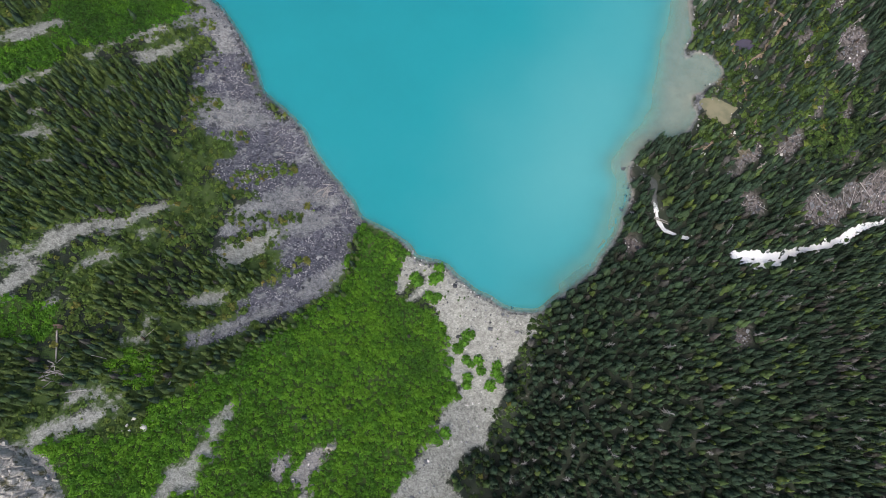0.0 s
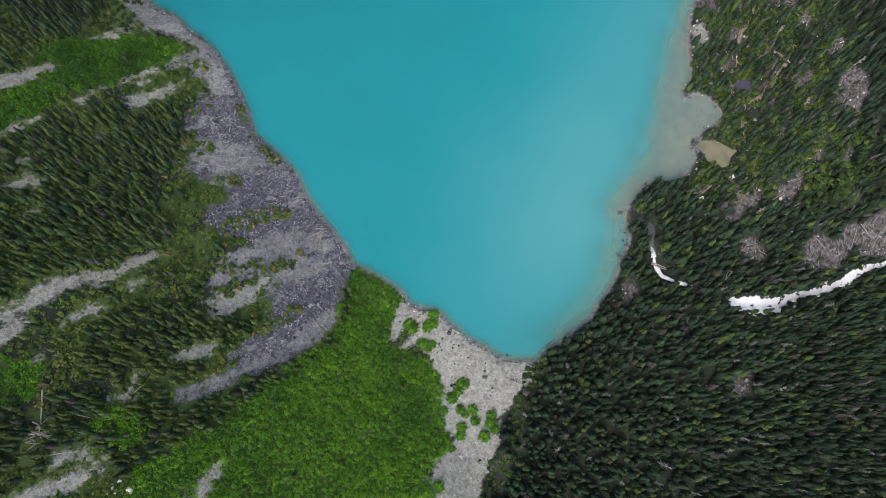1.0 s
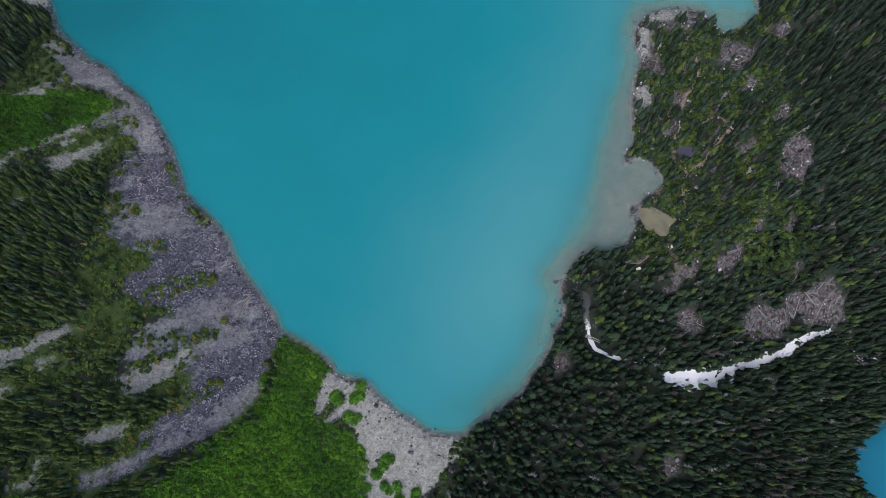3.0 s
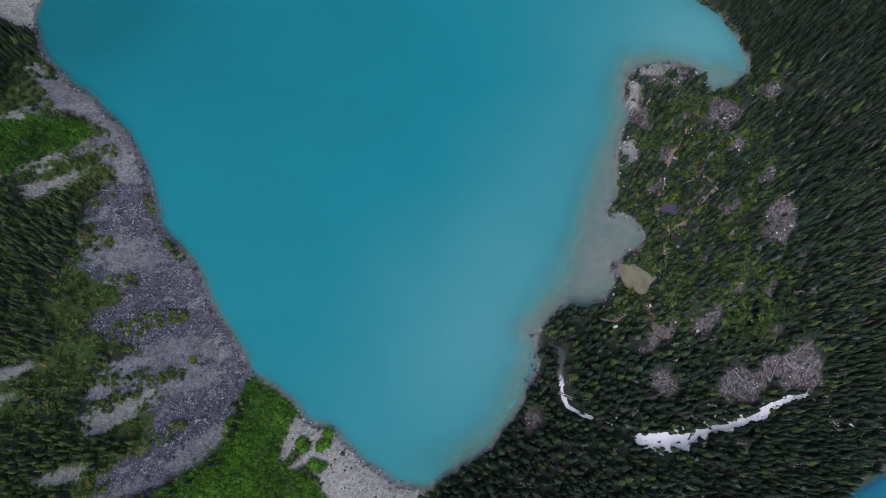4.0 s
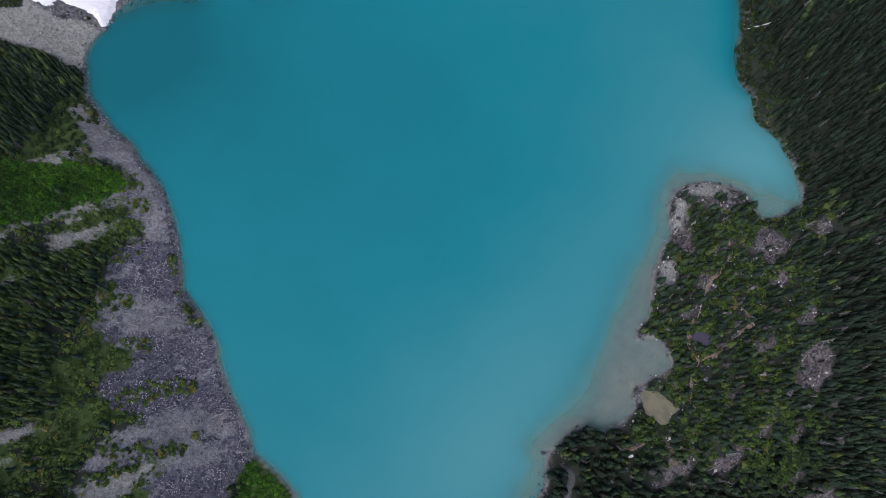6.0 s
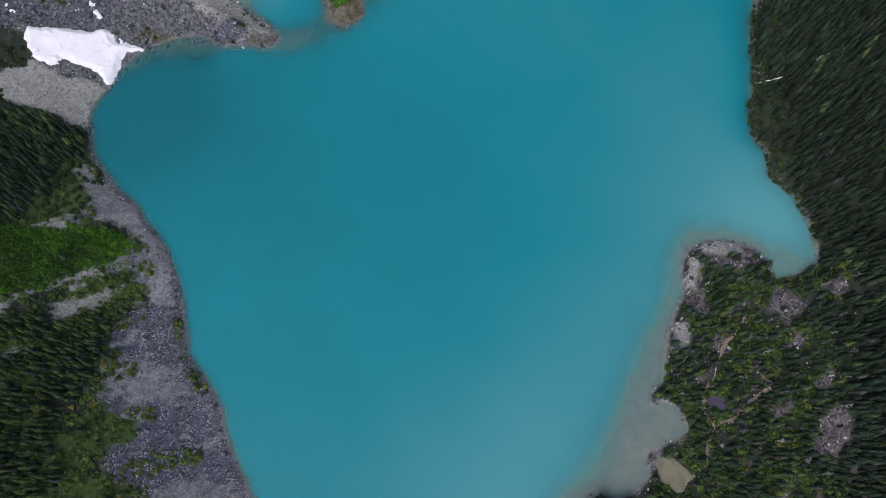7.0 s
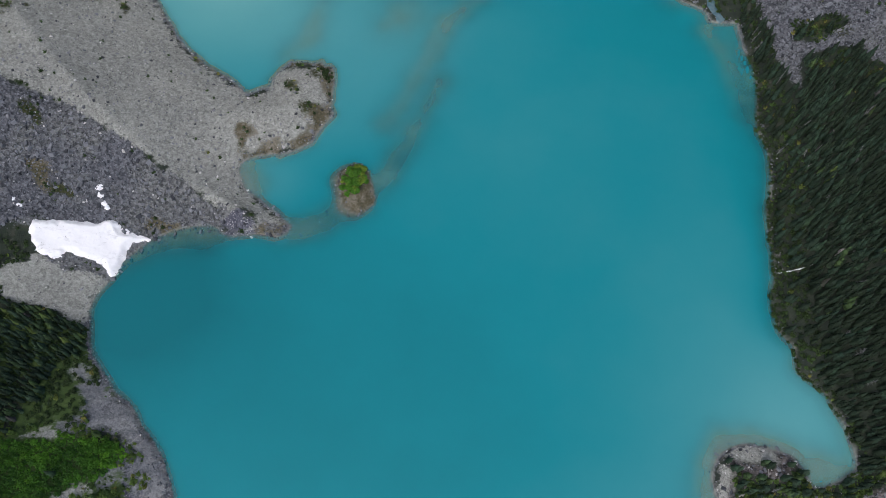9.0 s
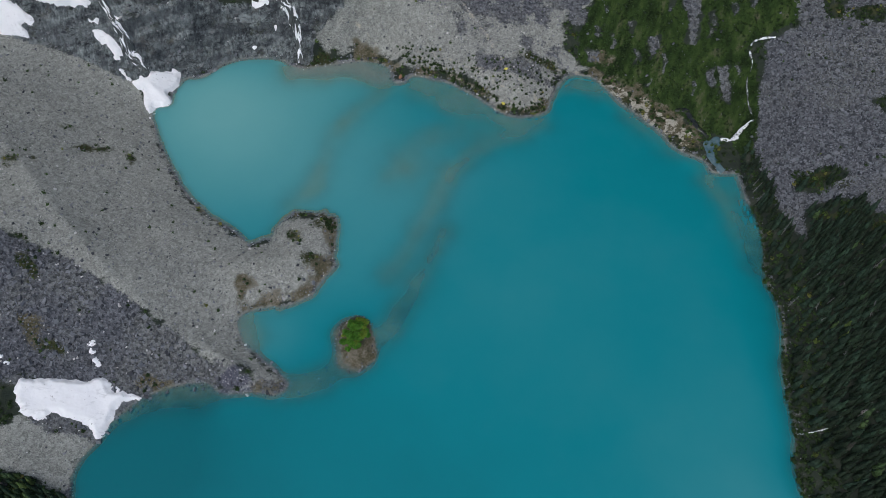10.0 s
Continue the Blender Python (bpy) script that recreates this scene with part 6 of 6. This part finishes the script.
# fallen trunks on the scree patches and in the camp
for px, py, length, heading in [(168, 96, 11, -40), (175, 92, 8, 25), (189, 99, 12, 70), (196, 103, 14, -35), (203, 100, 9, 60), (208, 98, 10, 80), (150, 116, 9, 45), (146, 112, 7, 30), (153, 119, 10, 20),
                                (174, 148, 6, 75), (172, 147, 5.5, 80), (180, 160, 9, 35), (186, 157, 12, -55), (176, 162, 8, 60), (187, 165, 7, 10), (139, 168, 5.5, -50), (129, 135, 6, -40), (138, 137, 6, 55),
                                (134, 143, 8, 15), (127, 143, 6, 5), (164, 196, 9, 50), (166, 193, 8, 60), (161, 200, 7, 40), (158, 206, 8, 20), (147, 231, 5, 60), (150, 228, 4, 20), (49, -3, 11, 65), (52, 3, 6, 80),
                                (95, 22, 8, 20), (110, 52, 9, 12), (75, 45, 7, 5), (128, 88, 8, -20), (133, 91, 6, 15), (104, 120, 5, 0), (160, 180, 8, -10), (172, 184, 10, 25), (190, 178, 12, 30), (178, 196, 9, 15),
                                (46, 46, 6, 25), (44, 45, 5, 70), (120, 178, 5, 60), (119, 174, 4, 20), (141, 183, 5, -20), (150, 158, 6, 40), (156, 150, 7, 5), (145, 150, 6, 70), (168, 170, 7, 70)]:
    fallen(px, py, length, heading, "pale bare fallen trunk lying among stones and shrubs", "fallen trunks in the forest", length > 9, 0.62)
x, y = jittered(70, 215, 60, 225, 4.0, 0.5)
d = land_at(x, y)
for i in np.flatnonzero((d["rubble"] > 0.3) & (rng.uniform(size=len(x)) < 0.42) & d["free"])[:90]:
    fallen(x[i], y[i], rng.uniform(2.5, 7.0), 40 + 45 * rng.normal(), "thin bleached trunk lying on broken stones", "thin logs on the rubble", False, 0.55)
for px, py, length, heading in [(-124.5, 22, 15, -78), (-100, 30, 8, 55), (-106, 16, 6, 10), (-112, 20, 7, -15), (-121, 17, 8, 5), (-122, 14, 7, 15), (-117, 9, 8, 10), (-88, 0, 5, -30), (-120, 26, 6, 20)]:
    fallen(px, py, length, heading, "weathered fallen conifer trunk on the brushy slope", "fallen trunks on the slope", length > 7, 0.9, 0.5)
for k in range(26):
    fallen(-123.5 + 2.2 * rng.normal(), 15.5 + 1.6 * rng.normal(), rng.uniform(2.5, 5.5), rng.uniform(-40, 60), "splintered brown and grey wood in an uprooted heap", "splintered wood heap", False, 1.1, 0.3 + 0.4 * rng.uniform())

# log footbridge over the outlet
bridge = tagged(new("log_footbridge"), "narrow footbridge of two pale logs over the outlet", "footbridge")
bridge.matrix_basis = pose(92.5, 80.5, float(on_grid(HEIGHT, 88, 81)) + 1.1, 0, 0, -24)
for k, off in enumerate((-0.35, 0.35)):
    part("log", logs[k], bridge, "", pose(0, off, 0) @ Matrix.Diagonal((9, 4.4, 4.4, 1)))

# ---- pale boulders on the slope ----
for px, py, s in [(-96.5, -2, 3.4), (-99.5, 0.5, 1.6), (-101, -1.5, 1.5), (-100, -3, 1.2), (-94.5, 0, 1.2), (-102, -3, 1.0), (-104, 9, 1.2), (-92, 12, 1.4)]:
    me = mesh_of("pale_boulder", *stone_template(int(800 + abs(px * 7 + py)), True), PALE_ROCK, None)
    ob = tagged(new("pale_boulder", me), "whitish angular boulder among green shrubs", "boulder", "pale boulders on the slope")
    ob.matrix_basis = pose(px, py, float(on_grid(HEIGHT, px, py)) + s * 0.3, 10, 5, 40 * s) @ Matrix.Diagonal((s, s, s, 1))
DULL_ROCK = rock_material("dull_pale_rock", (0.20, 0.196, 0.178), (0.44, 0.43, 0.40))
outcrop = [mesh_of("outcrop_block", *block_template(840 + k), DULL_ROCK, None) for k in range(6)]
for me in outcrop:
    me.polygons.foreach_set("use_smooth", np.zeros(len(me.polygons), bool))
for k in range(16):
    u, v = rng.uniform(), rng.uniform(-0.5, 0.5)
    px, py, s = -132 + 17 * u + 7 * v, -6 - 16 * u + 10 * v - 2, rng.uniform(0.8, 1.8)
    ob = tagged(new("outcrop_block", outcrop[k % 6]), "angular pale grey block fallen from a rocky outcrop", "rock", "outcrop blocks on the slope")
    ob.matrix_basis = pose(px, py, float(on_grid(HEIGHT, px, py)) + 0.6, 20 * rng.normal(), 20 * rng.normal(), rng.uniform(0, 360)) @ Matrix.Diagonal((s, s, s * 0.9, 1))


n = Nodes("craggy_pale_rock", 0.92, 0.25)
stain = n.mix(n.edge(n.noise(3.0, 6, rough=0.7), 0.50, 0.62), n.ramp(n.noise(0.9, 6, rough=0.7), [(0.3, (0.13, 0.128, 0.118)), (0.5, (0.30, 0.295, 0.275)), (0.7, (0.43, 0.42, 0.39))]), (0.085, 0.085, 0.05))
n.bump(n.noise(0.6, 5), 0.7, 0.2)
CRAGGY = n.colour(stain)


def crag(name, outline, high, label):
    """A craggy knoll: steep broken faces, ledges and clefts."""
    p = np.array(outline, float)
    gx, gy = np.meshgrid(np.arange(p[:, 0].min() - 2, p[:, 0].max() + 2, 0.45), np.arange(p[:, 1].min() - 2, p[:, 1].max() + 2, 0.45))
    gx, gy = gx + 0.15 * ripple(gx, gy, 0.7, 111), gy + 0.15 * ripple(gx, gy, 0.7, 112)
    inn = within(gx, gy, curve_through(outline, 1.5, True)) + 1.6 * ripple(gx, gy, 5.0, 113)
    cleft = np.abs(ripple(gx, gy, 2.4, 115, 2))
    slab = np.abs(ripple(gx + 0.4 * gy, gy - 0.3 * gx, 6.5, 114, 2))
    rise = np.clip(inn * 1.2, -0.8, high) + 0.8 * high * ripple(gx, gy, 5.5, 117, 4) + 1.2 * np.minimum(cleft, 0.22) / 0.22 + 1.0 * np.minimum(slab, 0.18) / 0.18 - 1.2
    some = inn > -0.6
    keep = some[:-1, :-1] & some[1:, 1:] & some[:-1, 1:] & some[1:, :-1]
    me = sheet_of(name, gx, gy, on_grid(HEIGHT, gx, gy) + rise * blend(inn, -0.8, 1.0) - 0.3, keep, CRAGGY, {}, False)
    me.polygons.foreach_set("use_smooth", np.zeros(len(me.polygons), bool))
    return tagged(new(name, me), label, "rock")


crag("rock_outcrop", [(-134, -6), (-127, -8), (-121, -12), (-117, -17), (-113, -19), (-113, -28), (-136, -28)], 2.6, "pale grey craggy rock outcrop with mossy clefts")
crag("rock_ledge", [(-50, -26), (-46, -18), (-43, -10), (-39, -7), (-40, -12), (-43, -18), (-45, -27)], 0.7, "low pale rock ledge breaking through the alder thicket")
ob = tagged(new("rusty_boulder", mesh_of("rusty_boulder", *stone_template(871, True), RUST_ROCK, None)), "large rust-coloured boulder at the lagoon's edge", "boulder")
ob.matrix_basis = pose(-70, 478.5, float(on_grid(HEIGHT, -70, 478.5)) + 1.0, 0, 0, 30) @ Matrix.Diagonal((4.2, 3.4, 3.2, 1))


# ---- camp ----
def box_mesh(name, sx, sy, sz, material, bevel=0.03):
    bm = bmesh.new()
    bmesh.ops.create_cube(bm, size=1.0)
    for v in bm.verts:
        v.co = Vector((v.co.x * sx, v.co.y * sy, v.co.z * sz))
    bmesh.ops.bevel(bm, geom=bm.edges[:], offset=bevel, segments=1, affect="EDGES")
    me = bpy.data.meshes.new(name)
    bm.to_mesh(me)
    bm.free()
    me.materials.append(material)
    return me


TAN_ROOF = wood_material("tan_boards", (0.30, 0.24, 0.19), (0.42, 0.36, 0.30))
GREY_ROOF = wood_material("grey_roofing", grey(0.16), grey(0.24))
hut = tagged(new("outhouse"), "small wooden camp outhouse with grey and tan roof", "hut")
hut.matrix_basis = pose(153, 172.5, float(on_grid(HEIGHT, 153, 172.5)), 0, 0, -35)
walls = part("wall", box_mesh("wall", 2.2, 2.0, 2.3, BARK), hut, "brown board walls", pose(0, 0, 1.1))
part("door", box_mesh("door", 0.8, 0.06, 1.9, TAN_ROOF, 0.01), walls, "tan plank door", pose(0, -1.02, -0.1))
part("roof", box_mesh("roof", 2.0, 2.9, 0.14, GREY_ROOF), hut, "grey roof slope", pose(-0.9, 0, 2.55, 0, -22, 0))
part("roof", box_mesh("roof", 2.0, 2.9, 0.14, TAN_ROOF), hut, "tan roof slope", pose(0.9, 0, 2.55, 0, 22, 0))
part("platform", box_mesh("platform", 3.2, 2.2, 0.2, TAN_ROOF), hut, "pale wooden deck", pose(1.4, -1.8, 0.35))
for px, py, a in [(111, 110, 20), (126, 119.5, -25)]:
    locker = tagged(new("food_locker"), "small white metal food locker in the camp", "locker", "camp food lockers")
    locker.matrix_basis = pose(px, py, float(on_grid(HEIGHT, px, py)), 0, 0, a)
    paint = Nodes("white_enamel", 0.4, 0.5)
    body = part("body", box_mesh("body", 1.8, 1.0, 0.9, paint.colour(paint.mix(paint.edge(paint.noise(0.4), 0.4, 0.8), (0.78, 0.78, 0.76), (0.62, 0.61, 0.58)))), locker, "", pose(0, 0, 0.5))
    part("latch", box_mesh("latch", 0.2, 0.06, 0.12, GREY_ROOF, 0.01), body, "grey latch", pose(0, -0.52, 0.25))
    part("lid", box_mesh("lid", 1.9, 1.1, 0.1, paint.mat), locker, "", pose(0, 0, 1.0, 4, 0, 0))


def tent(px, py, heading, fabric):
    """A small dome tent: a shell, a door flap and two bent poles."""
    ob = tagged(new("dome_tent"), "small yellow dome tent pitched on stony ground", "tent", "tents on the moraine")
    ob.matrix_basis = pose(px, py, float(on_grid(HEIGHT, px, py)) + 0.25, 0, 0, heading) @ Matrix.Diagonal((0.75, 0.75, 0.8, 1))
    bm = bmesh.new()
    bmesh.ops.create_uvsphere(bm, u_segments=12, v_segments=8, radius=1.0)
    bmesh.ops.delete(bm, geom=[v for v in bm.verts if v.co.z < -0.05], context="VERTS")
    for v in bm.verts:
        pinch = 1 + 0.10 * math.cos(4 * math.atan2(v.co.y, v.co.x)) * (1 - v.co.z)
        v.co = Vector((v.co.x * 1.5 * pinch, v.co.y * 1.15 * pinch, max(v.co.z, 0) * 1.15))
    me = bpy.data.meshes.new("shell")
    bm.to_mesh(me)
    bm.free()
    me.materials.append(fabric)
    shell = part("shell", me, ob)
    part("door_flap", tapered("door_flap", [(1.42, -0.2, 0.05), (1.30, 0.0, 0.55), (1.42, 0.2, 0.05)], [0.05, 0.06, 0.05], 5, GREY_ROOF), shell, "grey zipped door seam")
    for turn_by in (38, -38):
        arc = [(1.62 * math.cos(a), 0, 1.2 * math.sin(a)) for a in np.linspace(0, math.pi, 9)]
        part("pole", tapered("pole", arc, [0.03] * 9, 5, DRIFTWOOD), ob, "", pose(0, 0, 0, 0, 0, turn_by))


cloth = Nodes("yellow_tent_cloth", 0.6, 0.4)
TENT = cloth.colour(cloth.mix(cloth.edge(cloth.noise(0.6), 0.3, 0.8), (0.72, 0.66, 0.10), (0.60, 0.55, 0.10)))
tent(-12, 492, 25, TENT)
tent(-10, 471, -20, TENT)
